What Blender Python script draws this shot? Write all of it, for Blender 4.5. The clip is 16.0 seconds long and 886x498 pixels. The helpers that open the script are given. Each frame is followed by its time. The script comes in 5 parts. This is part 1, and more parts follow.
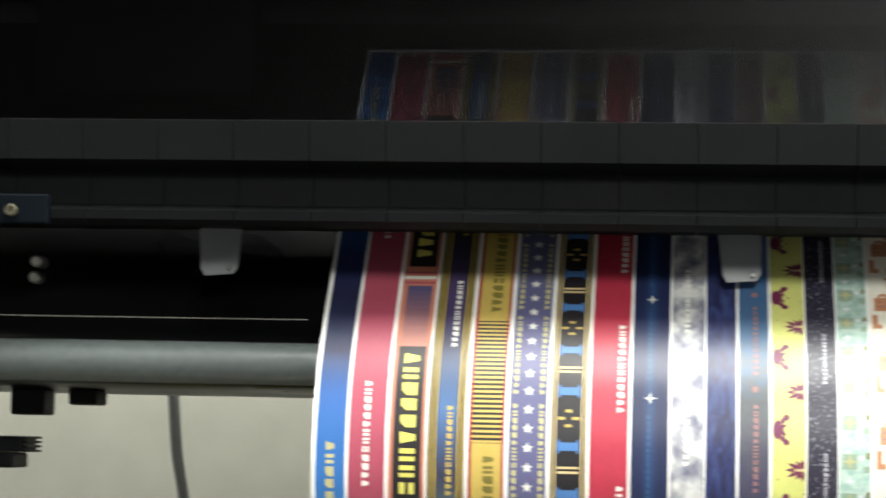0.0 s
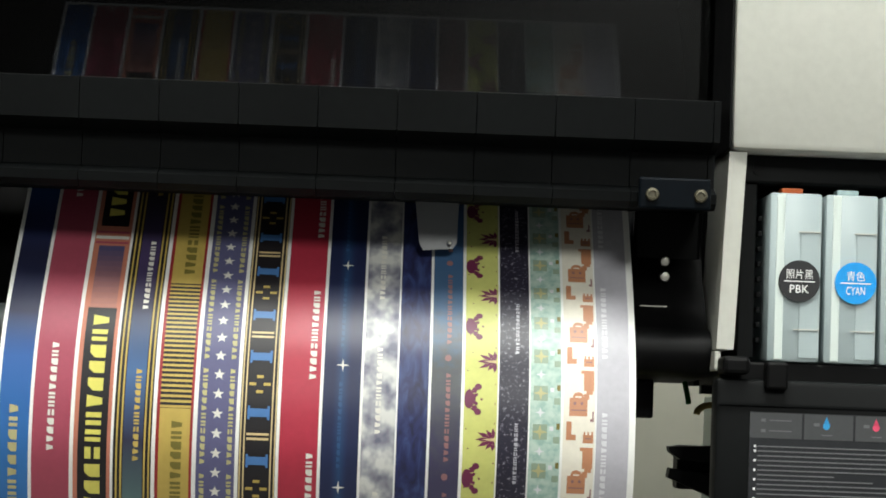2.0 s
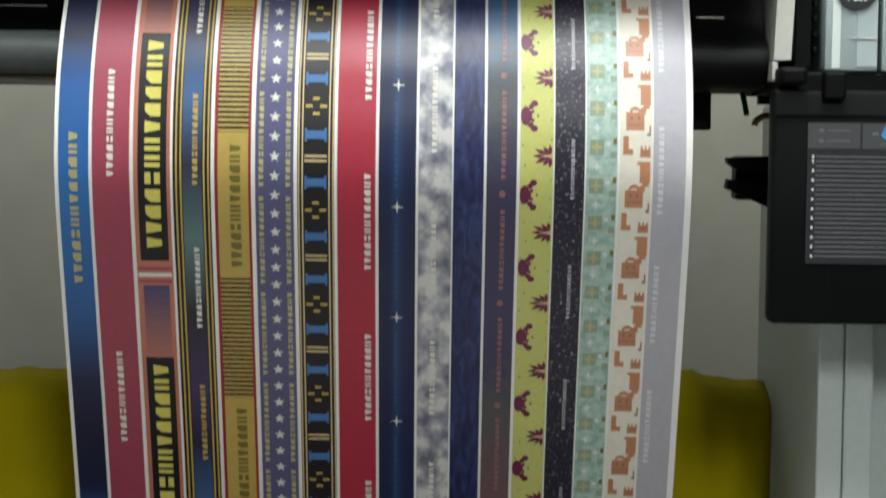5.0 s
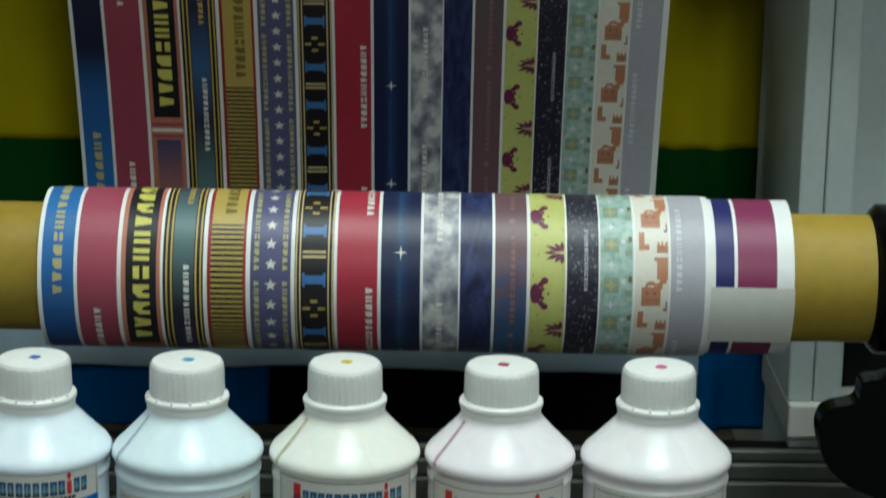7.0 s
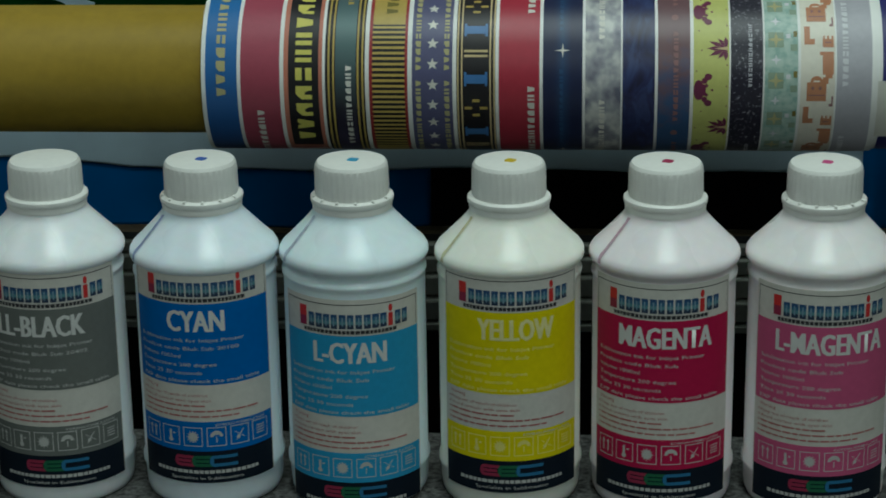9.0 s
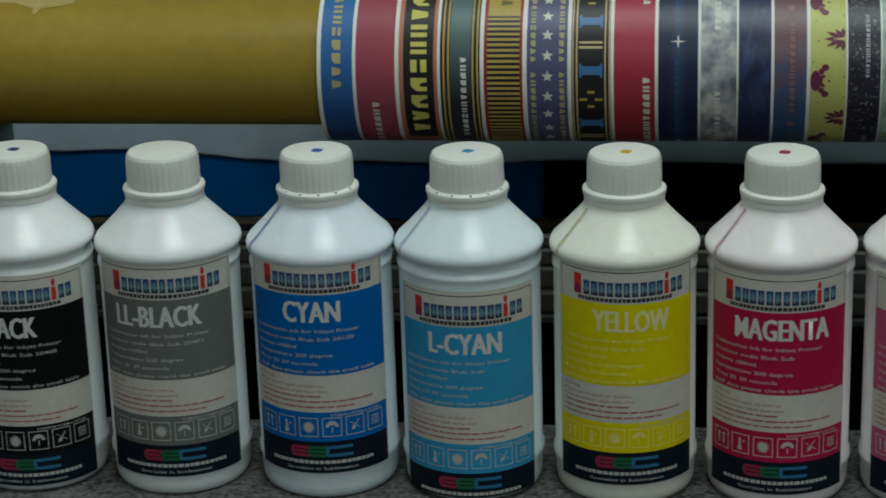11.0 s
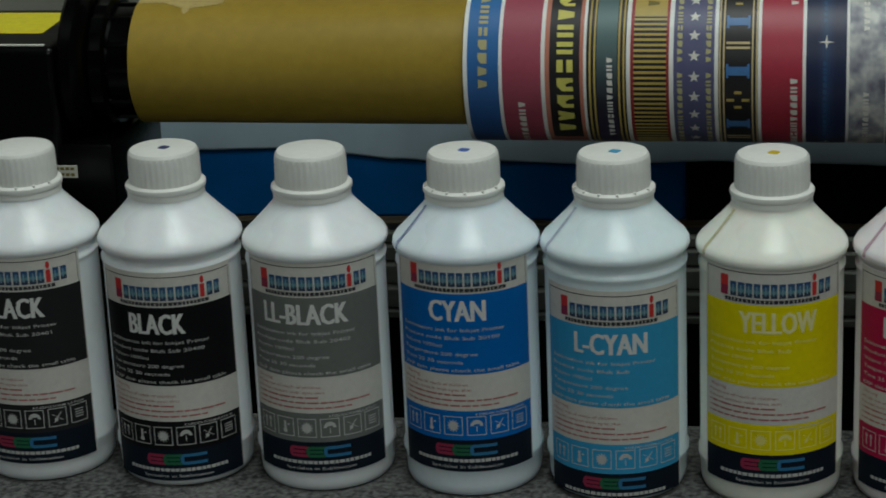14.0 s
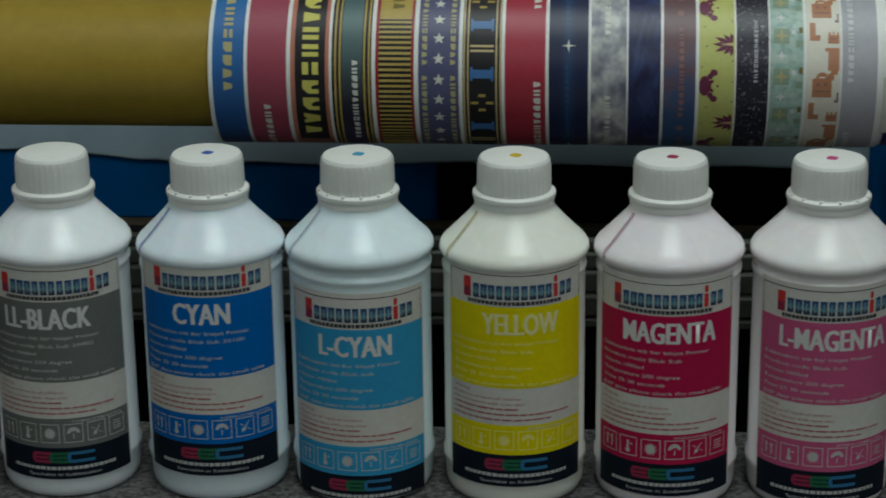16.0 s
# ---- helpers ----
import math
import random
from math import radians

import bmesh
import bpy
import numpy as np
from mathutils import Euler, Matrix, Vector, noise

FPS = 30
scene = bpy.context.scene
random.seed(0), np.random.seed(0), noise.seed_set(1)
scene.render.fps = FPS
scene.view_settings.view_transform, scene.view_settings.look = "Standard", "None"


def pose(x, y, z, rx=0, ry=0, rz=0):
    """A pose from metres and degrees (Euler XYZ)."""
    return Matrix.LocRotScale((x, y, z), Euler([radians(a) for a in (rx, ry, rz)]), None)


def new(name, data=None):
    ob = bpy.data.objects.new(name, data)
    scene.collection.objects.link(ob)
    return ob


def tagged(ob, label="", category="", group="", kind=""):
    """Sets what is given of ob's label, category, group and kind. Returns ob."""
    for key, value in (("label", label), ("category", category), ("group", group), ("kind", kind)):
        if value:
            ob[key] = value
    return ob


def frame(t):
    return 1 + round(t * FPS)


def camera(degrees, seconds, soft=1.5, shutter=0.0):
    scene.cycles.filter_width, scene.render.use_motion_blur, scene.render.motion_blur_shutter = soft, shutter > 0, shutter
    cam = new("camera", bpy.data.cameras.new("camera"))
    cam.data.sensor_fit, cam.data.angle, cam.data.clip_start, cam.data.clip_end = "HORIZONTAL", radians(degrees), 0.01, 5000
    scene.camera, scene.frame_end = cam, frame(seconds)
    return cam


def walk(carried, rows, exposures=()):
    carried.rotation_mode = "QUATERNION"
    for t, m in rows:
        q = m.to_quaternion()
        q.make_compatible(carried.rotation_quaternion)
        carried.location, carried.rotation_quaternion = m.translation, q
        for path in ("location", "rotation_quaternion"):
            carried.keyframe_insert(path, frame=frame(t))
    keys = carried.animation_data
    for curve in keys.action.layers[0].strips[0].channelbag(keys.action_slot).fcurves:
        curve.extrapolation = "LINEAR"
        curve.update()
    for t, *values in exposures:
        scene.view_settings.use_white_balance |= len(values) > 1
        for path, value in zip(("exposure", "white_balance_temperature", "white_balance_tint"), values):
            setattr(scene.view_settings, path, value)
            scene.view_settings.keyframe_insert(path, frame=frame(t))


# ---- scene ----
# Heights below are given from the lens's resting height and lifted by EYE_Z.
EYE_Z = 0.80
FOV = 2 * math.degrees(math.atan(784 / 4000))
cam = camera(FOV, 16.0, soft=1.7, shutter=0.4)

# seconds, yaw to the right, pitch up, roll, drift of the lens x, y, z
PATH = [
    (0.0, -6.215, 4.795, 1.250, -0.0015, -0.0056, -0.0010),
    (0.5, -2.551, 4.652, 2.159, -0.0013, -0.0044, -0.0000),
    (1.0, 0.245, 4.517, 2.248, 0.0009, 0.0014, 0.0022),
    (1.5, 1.470, 4.271, 2.233, 0.0034, 0.0077, 0.0041),
    (2.0, 1.251, 3.903, 2.108, 0.0053, 0.0142, 0.0063),
    (2.5, 0.728, 3.493, 1.781, 0.0070, 0.0214, 0.0083),
    (3.0, 0.198, 3.102, 1.469, 0.0088, 0.0264, 0.0098),
    (3.2, -0.021, 2.897, 1.343, 0.0096, 0.0266, 0.0106),
    (5.3, -0.196, -5.152, 0.701, 0.0103, 0.0116, 0.0153),
    (5.5, -0.221, -6.253, 0.673, 0.0110, 0.0090, 0.0161),
    (6.0, -0.078, -9.217, 1.119, 0.0083, 0.0061, 0.0178),
    (6.5, -0.060, -11.895, 1.264, 0.0109, 0.0076, 0.0174),
    (7.0, 0.000, -14.268, 0.900, 0.0138, 0.0053, 0.0077),
    (7.5, -0.484, -15.968, 0.658, 0.0120, 0.0036, 0.0014),
    (8.0, -1.811, -17.485, 0.153, 0.0117, 0.0045, 0.0019),
    (8.5, -3.095, -18.720, -0.553, 0.0097, 0.0053, 0.0013),
    (8.7, -3.517, -19.028, -0.705, 0.0087, 0.0051, 0.0011),
    (10.8, -6.570, -19.178, -1.749, 0.0051, 0.0028, -0.0010),
    (11.0, -6.980, -19.141, -1.790, 0.0043, 0.0028, -0.0014),
    (11.5, -7.989, -19.074, -1.896, 0.0016, 0.0005, -0.0015),
    (12.0, -8.915, -19.037, -2.019, -0.0031, -0.0000, -0.0014),
    (12.5, -9.885, -19.000, -2.280, -0.0071, -0.0013, -0.0009),
    (13.0, -10.718, -18.961, -2.492, -0.0088, -0.0020, -0.0009),
    (13.5, -10.927, -18.971, -2.536, -0.0076, -0.0033, -0.0002),
    (14.0, -10.405, -18.994, -2.499, -0.0062, -0.0015, -0.0010),
    (14.5, -9.275, -19.086, -2.131, -0.0013, -0.0007, -0.0007),
    (15.0, -7.661, -19.218, -1.655, 0.0044, 0.0003, 0.0001),
    (15.5, -5.932, -19.352, -1.273, 0.0083, 0.0005, 0.0013),
    (16.0, -4.336, -19.244, -0.752, 0.0113, 0.0010, 0.0023),
]


def aim(yaw, pitch, roll, x, y, z):
    return pose(x, y, z + EYE_Z, 0, 0, -yaw) @ pose(0, 0, 0, 90 + pitch) @ pose(0, 0, 0, 0, 0, roll)


EXPOSURES = [(0.0, 2.5, 6800, 14), (0.8, 2.1, 6750, 13), (2.0, 1.7, 6800, 13), (3.2, 1.4, 6850, 13), (5.3, 1.55, 6550, 13), (6.3, 1.5, 6450, 9), (7.0, 0.68, 6150, 2), (7.5, 0.28, 6100, -2), (8.5, -0.05, 6050, -5), (9.6, -0.05, 6250, 2), (11.0, 0.0, 6350, 4), (12.5, -0.08, 6450, 7), (15.0, -0.12, 6400, 7), (16.0, -0.12, 6300, 6)]
walk(cam, [(r[0], aim(*r[1:])) for r in PATH], EXPOSURES)

# ---- world and lights ----
world = bpy.data.worlds.new("world")
scene.world = world
world.use_nodes = True
world.node_tree.nodes["Background"].inputs[0].default_value = (0.75, 0.8, 0.85, 1)
world.node_tree.nodes["Background"].inputs[1].default_value = 0.012


def tube_lamp(name, x, y, width, length, watts):
    data = bpy.data.lights.new(name, "AREA")
    data.shape, data.size, data.size_y = "RECTANGLE", width, length
    data.energy, data.color = watts, (0.93, 1.0, 0.97)
    ob = new(name, data)
    ob.matrix_world = pose(x, y, 2.69)
    return ob


LAMPS = [(0.15, 0.88, 0.9, 1.4, 31), (-2.0, 0.2, 0.45, 1.5, 6), (2.2, 0.2, 0.45, 1.5, 6), (0.75, -2.35, 0.8, 1.5, 46)]
for lx, ly, wx, wy, lw in LAMPS:
    tube_lamp("ceiling_lamp", lx, ly, wx, wy, lw)


# ---- materials ----
def node_mat(name):
    m = bpy.data.materials.new(name)
    m.use_nodes = True
    return m, m.node_tree.nodes, m.node_tree.links, m.node_tree.nodes["Principled BSDF"]


def mat(name, color, rough=0.5, metal=0.0, vary=0.12, scale=40.0, bump=0.0, bump_scale=300.0, spec=0.5, rough_vary=0.1):
    """A plain surface with two scales of colour variation, uneven gloss and fine relief."""
    m, n, l, b = node_mat(name)
    co = n.new("ShaderNodeTexCoord")
    big = n.new("ShaderNodeTexNoise")
    big.inputs["Scale"].default_value, big.inputs["Detail"].default_value = scale * 0.2, 3
    fine = n.new("ShaderNodeTexNoise")
    fine.inputs["Scale"].default_value, fine.inputs["Detail"].default_value = scale * 4, 4
    l.new(co.outputs["Object"], big.inputs["Vector"])
    l.new(co.outputs["Object"], fine.inputs["Vector"])
    add = n.new("ShaderNodeMath")
    add.operation = "ADD"
    l.new(big.outputs["Fac"], add.inputs[0])
    l.new(fine.outputs["Fac"], add.inputs[1])
    rng = n.new("ShaderNodeMapRange")
    rng.inputs["From Min"].default_value, rng.inputs["From Max"].default_value = 0.7, 1.3
    rng.inputs["To Min"].default_value, rng.inputs["To Max"].default_value = 1 - vary, 1 + vary
    l.new(add.outputs[0], rng.inputs["Value"])
    mix = n.new("ShaderNodeVectorMath")
    mix.operation = "SCALE"
    mix.inputs[0].default_value = color
    l.new(rng.outputs[0], mix.inputs["Scale"])
    l.new(mix.outputs[0], b.inputs["Base Color"])
    rr = n.new("ShaderNodeMapRange")
    rr.inputs["From Min"].default_value, rr.inputs["From Max"].default_value = 0.3, 0.7
    rr.inputs["To Min"].default_value, rr.inputs["To Max"].default_value = max(rough - rough_vary, 0.02), min(rough + rough_vary, 1)
    l.new(big.outputs["Fac"], rr.inputs["Value"])
    l.new(rr.outputs[0], b.inputs["Roughness"])
    b.inputs["Metallic"].default_value = metal
    b.inputs["Specular IOR Level"].default_value = spec
    if bump:
        tex = n.new("ShaderNodeTexNoise")
        tex.inputs["Scale"].default_value, tex.inputs["Detail"].default_value = bump_scale, 5
        l.new(co.outputs["Object"], tex.inputs["Vector"])
        bp = n.new("ShaderNodeBump")
        bp.inputs["Strength"].default_value, bp.inputs["Distance"].default_value = bump, 0.002
        l.new(tex.outputs["Fac"], bp.inputs["Height"])
        l.new(bp.outputs[0], b.inputs["Normal"])
    return m


def ramp_mat(name, stops, period, rough=0.40, noise_amount=0.0, noise_scale=60.0, interp="LINEAR", stretch=(1, 1, 1)):
    """A print whose colour runs along the sheet (UV in metres), repeated every period; noise shifts it."""
    m, n, l, b = node_mat(name)
    uv = n.new("ShaderNodeUVMap")
    sep = n.new("ShaderNodeSeparateXYZ")
    l.new(uv.outputs[0], sep.inputs[0])
    div = n.new("ShaderNodeMath")
    div.operation = "DIVIDE"
    div.inputs[1].default_value = period
    l.new(sep.outputs["Y"], div.inputs[0])
    last = div.outputs[0]
    if noise_amount:
        mp = n.new("ShaderNodeMapping")
        mp.inputs["Scale"].default_value = stretch
        l.new(uv.outputs[0], mp.inputs["Vector"])
        nz = n.new("ShaderNodeTexNoise")
        nz.inputs["Scale"].default_value, nz.inputs["Detail"].default_value = noise_scale, 4
        l.new(mp.outputs[0], nz.inputs["Vector"])
        ma = n.new("ShaderNodeMath")
        ma.operation = "MULTIPLY_ADD"
        ma.inputs[1].default_value = noise_amount
        l.new(nz.outputs["Fac"], ma.inputs[0])
        l.new(last, ma.inputs[2])
        last = ma.outputs[0]
    fr = n.new("ShaderNodeMath")
    fr.operation = "FRACT"
    l.new(last, fr.inputs[0])
    cr = n.new("ShaderNodeValToRGB")
    cr.color_ramp.interpolation = interp
    els = cr.color_ramp.elements
    while len(els) < len(stops):
        els.new(0.5)
    for e, (p, c) in zip(els, stops):
        e.position, e.color = p, (*c, 1)
    l.new(fr.outputs[0], cr.inputs[0])
    l.new(cr.outputs[0], b.inputs["Base Color"])
    b.inputs["Roughness"].default_value = rough
    b.inputs["Specular IOR Level"].default_value = 0.40
    return m


def noise_mat(name, stops, scale, rough=0.40, detail=4.0, stretch=(1, 1, 1), distort=0.0):
    """A mottled print: UV noise through a colour ramp."""
    m, n, l, b = node_mat(name)
    uv = n.new("ShaderNodeUVMap")
    mp = n.new("ShaderNodeMapping")
    mp.inputs["Scale"].default_value = stretch
    l.new(uv.outputs[0], mp.inputs["Vector"])
    nz = n.new("ShaderNodeTexNoise")
    nz.inputs["Scale"].default_value, nz.inputs["Detail"].default_value, nz.inputs["Distortion"].default_value = scale, detail, distort
    l.new(mp.outputs[0], nz.inputs["Vector"])
    cr = n.new("ShaderNodeValToRGB")
    els = cr.color_ramp.elements
    while len(els) < len(stops):
        els.new(0.5)
    for e, (p, c) in zip(els, stops):
        e.position, e.color = p, (*c, 1)
    l.new(nz.outputs["Fac"], cr.inputs[0])
    l.new(cr.outputs[0], b.inputs["Base Color"])
    b.inputs["Roughness"].default_value = rough
    b.inputs["Specular IOR Level"].default_value = 0.40
    return m


def ink(name, color, rough=0.42, spec=0.40):
    return mat(name, color, rough, vary=0.06, scale=60, rough_vary=0.05, spec=spec)


PAPER = mat("sheet_paper", (0.80, 0.80, 0.77), 0.40, vary=0.04, bump=0.02, rough_vary=0.05, spec=0.40)
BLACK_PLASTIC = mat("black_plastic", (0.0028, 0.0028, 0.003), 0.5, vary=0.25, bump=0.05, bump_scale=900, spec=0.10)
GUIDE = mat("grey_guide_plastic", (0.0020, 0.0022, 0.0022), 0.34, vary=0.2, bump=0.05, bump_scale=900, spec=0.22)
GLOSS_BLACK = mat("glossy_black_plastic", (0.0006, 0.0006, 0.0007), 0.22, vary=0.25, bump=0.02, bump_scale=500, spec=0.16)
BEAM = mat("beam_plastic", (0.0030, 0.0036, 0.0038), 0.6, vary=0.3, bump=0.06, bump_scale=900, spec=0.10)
# lighter grey that paints the highlight along the guide's dark lip
LIP_SHEEN = mat("lip_highlight_grey", (0.060, 0.070, 0.068), 0.42, vary=0.2, bump=0.04, bump_scale=900)
WHITE_PLASTIC = mat("white_casing", (0.50, 0.50, 0.45), 0.45, vary=0.05, bump=0.03, bump_scale=700)
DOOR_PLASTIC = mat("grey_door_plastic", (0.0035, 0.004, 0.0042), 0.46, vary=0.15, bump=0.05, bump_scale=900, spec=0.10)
COLUMN_PAINT = mat("column_paint", (0.46, 0.52, 0.50), 0.5, vary=0.06, bump=0.03)
ALU = mat("brushed_aluminium", (0.11, 0.115, 0.10), 0.45, metal=0.6, vary=0.15, bump=0.04)
STEEL = mat("screw_steel", (0.6, 0.58, 0.52), 0.3, metal=0.9)
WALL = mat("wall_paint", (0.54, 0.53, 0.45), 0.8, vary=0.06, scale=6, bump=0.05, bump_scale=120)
# dark tone for the unseen walls, chosen to cut their bounced fill
WALL_LOW_BOUNCE = mat("low_bounce_wall", (0.12, 0.12, 0.12), 0.8, vary=0.1, scale=6)
CEIL = mat("ceiling_paint", (0.45, 0.45, 0.43), 0.85, vary=0.05, scale=5)
FLOOR = mat("floor_concrete", (0.10, 0.10, 0.10), 0.6, vary=0.2, scale=10, bump=0.1, bump_scale=80)
CARD = mat("brown_cardboard", (0.325, 0.22, 0.028), 0.44, vary=0.12, scale=30, bump=0.04, bump_scale=500, spec=0.32)
BROWN = mat("dark_brown_strip", (0.075, 0.055, 0.028), 0.7, vary=0.2, scale=30)
CARD_TORN = mat("torn_cardboard", (0.45, 0.34, 0.12), 0.9, vary=0.12, scale=80, bump=0.12)


def bottle_plastic(color):
    """Milky plastic, faintly tinted by the ink inside."""
    m = mat("milky_bottle_plastic", color, 0.36, vary=0.03, bump=0.02, bump_scale=200)
    b = m.node_tree.nodes["Principled BSDF"]
    b.inputs["Subsurface Weight"].default_value = 0.1
    b.inputs["Subsurface Scale"].default_value = 0.004
    return m


CAP = mat("white_cap_plastic", (0.79, 0.79, 0.75), 0.5, vary=0.04, bump=0.02)
TAPE = mat("white_tape", (0.62, 0.61, 0.54), 0.6, vary=0.05)
CABLE = mat("grey_cable", (0.10, 0.10, 0.10), 0.6)
BRASS = mat("dull_brass", (0.35, 0.26, 0.10), 0.4, metal=0.7)
LAMP_HOUSING = mat("lamp_housing", (0.8, 0.8, 0.8), 0.5)
YELLOW_STICKER = mat("yellow_sticker", (0.72, 0.62, 0.02), 0.5)
WHITE_INK = ink("white_print", (0.80, 0.80, 0.78))


def speckle_mat():
    m, n, l, b = node_mat("grey_felt_top")
    co = n.new("ShaderNodeTexCoord")
    nz = n.new("ShaderNodeTexNoise")
    nz.inputs["Scale"].default_value, nz.inputs["Detail"].default_value = 260, 6
    l.new(co.outputs["Object"], nz.inputs["Vector"])
    big = n.new("ShaderNodeTexNoise")
    big.inputs["Scale"].default_value = 25
    l.new(co.outputs["Object"], big.inputs["Vector"])
    ad = n.new("ShaderNodeMath")
    ad.operation = "MULTIPLY_ADD"
    ad.inputs[1].default_value = 0.35
    l.new(big.outputs["Fac"], ad.inputs[0])
    l.new(nz.outputs["Fac"], ad.inputs[2])
    cr = n.new("ShaderNodeValToRGB")
    cr.color_ramp.elements[0].position, cr.color_ramp.elements[0].color = 0.5, (0.014, 0.014, 0.014, 1)
    cr.color_ramp.elements[1].position, cr.color_ramp.elements[1].color = 0.88, (0.16, 0.16, 0.155, 1)
    l.new(ad.outputs[0], cr.inputs[0])
    l.new(cr.outputs[0], b.inputs["Base Color"])
    b.inputs["Roughness"].default_value = 0.9
    bp = n.new("ShaderNodeBump")
    bp.inputs["Strength"].default_value, bp.inputs["Distance"].default_value = 0.5, 0.002
    l.new(nz.outputs["Fac"], bp.inputs["Height"])
    l.new(bp.outputs[0], b.inputs["Normal"])
    return m


FELT = speckle_mat()


def cloth_mat(name, color):
    m, n, l, b = node_mat(name)
    co = n.new("ShaderNodeTexCoord")
    wv = n.new("ShaderNodeTexWave")
    wv.inputs["Scale"].default_value, wv.inputs["Distortion"].default_value = 500, 1.5
    l.new(co.outputs["Object"], wv.inputs["Vector"])
    nz = n.new("ShaderNodeTexNoise")
    nz.inputs["Scale"].default_value, nz.inputs["Detail"].default_value = 14, 4
    l.new(co.outputs["Object"], nz.inputs["Vector"])
    rng = n.new("ShaderNodeMapRange")
    rng.inputs["To Min"].default_value, rng.inputs["To Max"].default_value = 0.75, 1.25
    l.new(nz.outputs["Fac"], rng.inputs["Value"])
    sc = n.new("ShaderNodeVectorMath")
    sc.operation = "SCALE"
    sc.inputs[0].default_value = color
    l.new(rng.outputs[0], sc.inputs["Scale"])
    l.new(sc.outputs[0], b.inputs["Base Color"])
    b.inputs["Roughness"].default_value = 0.85
    b.inputs["Specular IOR Level"].default_value = 0.08
    bp = n.new("ShaderNodeBump")
    bp.inputs["Strength"].default_value, bp.inputs["Distance"].default_value = 0.15, 0.001
    l.new(wv.outputs["Fac"], bp.inputs["Height"])
    l.new(bp.outputs[0], b.inputs["Normal"])
    return m


CLOTH = {k: cloth_mat("cloth_" + k, c) for k, c in dict(yellow=(0.36, 0.29, 0.003), green=(0.003, 0.045, 0.007), white=(0.52, 0.66, 0.76),
                                                       blue=(0.005, 0.135, 0.43), black=(0.006, 0.006, 0.008)).items()}


def smoked_mat():
    m, n, l, b = node_mat("smoked_acrylic")
    out = n["Material Output"]
    tr = n.new("ShaderNodeBsdfTransparent")
    tr.inputs[0].default_value = (0.18, 0.185, 0.195, 1)
    gl = n.new("ShaderNodeBsdfGlossy")
    gl.inputs["Roughness"].default_value = 0.05
    fz = n.new("ShaderNodeFresnel")
    fz.inputs[0].default_value = 1.36
    mx = n.new("ShaderNodeMixShader")
    l.new(fz.outputs[0], mx.inputs[0])
    l.new(tr.outputs[0], mx.inputs[1])
    l.new(gl.outputs[0], mx.inputs[2])
    l.new(mx.outputs[0], out.inputs["Surface"])
    return m


SMOKED = smoked_mat()


def translucent_mat(name, color, alpha):
    m, n, l, b = node_mat(name)
    b.inputs["Base Color"].default_value = (*color, 1)
    b.inputs["Roughness"].default_value = 0.3
    b.inputs["Alpha"].default_value = alpha
    nz = n.new("ShaderNodeTexNoise")
    nz.inputs["Scale"].default_value = 60
    rr = n.new("ShaderNodeMapRange")
    rr.inputs["To Min"].default_value, rr.inputs["To Max"].default_value = 0.22, 0.45
    l.new(nz.outputs["Fac"], rr.inputs["Value"])
    l.new(rr.outputs[0], b.inputs["Roughness"])
    return m


CLEAR_TAB = translucent_mat("clear_tab", (0.20, 0.205, 0.215), 0.75)
CARTRIDGE = translucent_mat("frosted_cartridge", (0.44, 0.52, 0.53), 0.86)
CARTRIDGE_PALE = translucent_mat("frosted_cartridge_corner", (0.68, 0.76, 0.72), 0.92)

# ---- mesh helpers ----
ORIGIN = {}


def thing(name, x, y, z, label, category, group="", kind=""):
    ob = new(name)
    ob.location = (x, y, z + EYE_Z)
    ob.empty_display_size = 0.02
    ORIGIN[ob] = Vector((x, y, z))
    return tagged(ob, label, category, group, kind)


def finish(name, bm, mats, smooth=None):
    me = bpy.data.meshes.new(name)
    bm.to_mesh(me)
    bm.free()
    for m in (mats if isinstance(mats, (list, tuple)) else [mats]):
        me.materials.append(m)
    if smooth is not None:
        me.polygons.foreach_set("use_smooth", [True] * len(me.polygons))
        me.set_sharp_from_angle(angle=radians(smooth))
    me.update()
    return me


def part(name, bm, mats, parent, label="", smooth=None):
    """One mesh object under a thing or a part; its vertices are given in place."""
    o = ORIGIN[parent]
    for v in bm.verts:
        v.co -= o
    ob = new(name, finish(name, bm, mats, smooth))
    ob.parent = parent
    ORIGIN[ob] = o
    return tagged(ob, label)


def solid(name, bm, mats, label, category, kind="structure", smooth=None):
    """A piece of the setting, or a thing of one mesh, with its vertices given in place."""
    for v in bm.verts:
        v.co.z += EYE_Z
    ob = new(name, finish(name, bm, mats, smooth))
    ORIGIN[ob] = Vector((0, 0, -EYE_Z))
    return tagged(ob, label, category, "", kind)


def box(bm, x0, x1, y0, y1, z0, z1, bevel=0.0, mi=0, seg=2):
    r = bmesh.ops.create_cube(bm, size=1.0)
    vs = r["verts"]
    for v in vs:
        v.co = Vector(((x0 + x1) / 2 + v.co.x * (x1 - x0), (y0 + y1) / 2 + v.co.y * (y1 - y0), (z0 + z1) / 2 + v.co.z * (z1 - z0)))
    fs = {f for v in vs for f in v.link_faces}
    for f in fs:
        f.material_index = mi
    if bevel:
        es = list({e for v in vs for e in v.link_edges})
        bmesh.ops.bevel(bm, geom=es, offset=bevel, segments=seg, affect="EDGES", profile=0.5)
    return bm


def boxed(*a, **k):
    return box(bmesh.new(), *a, **k)


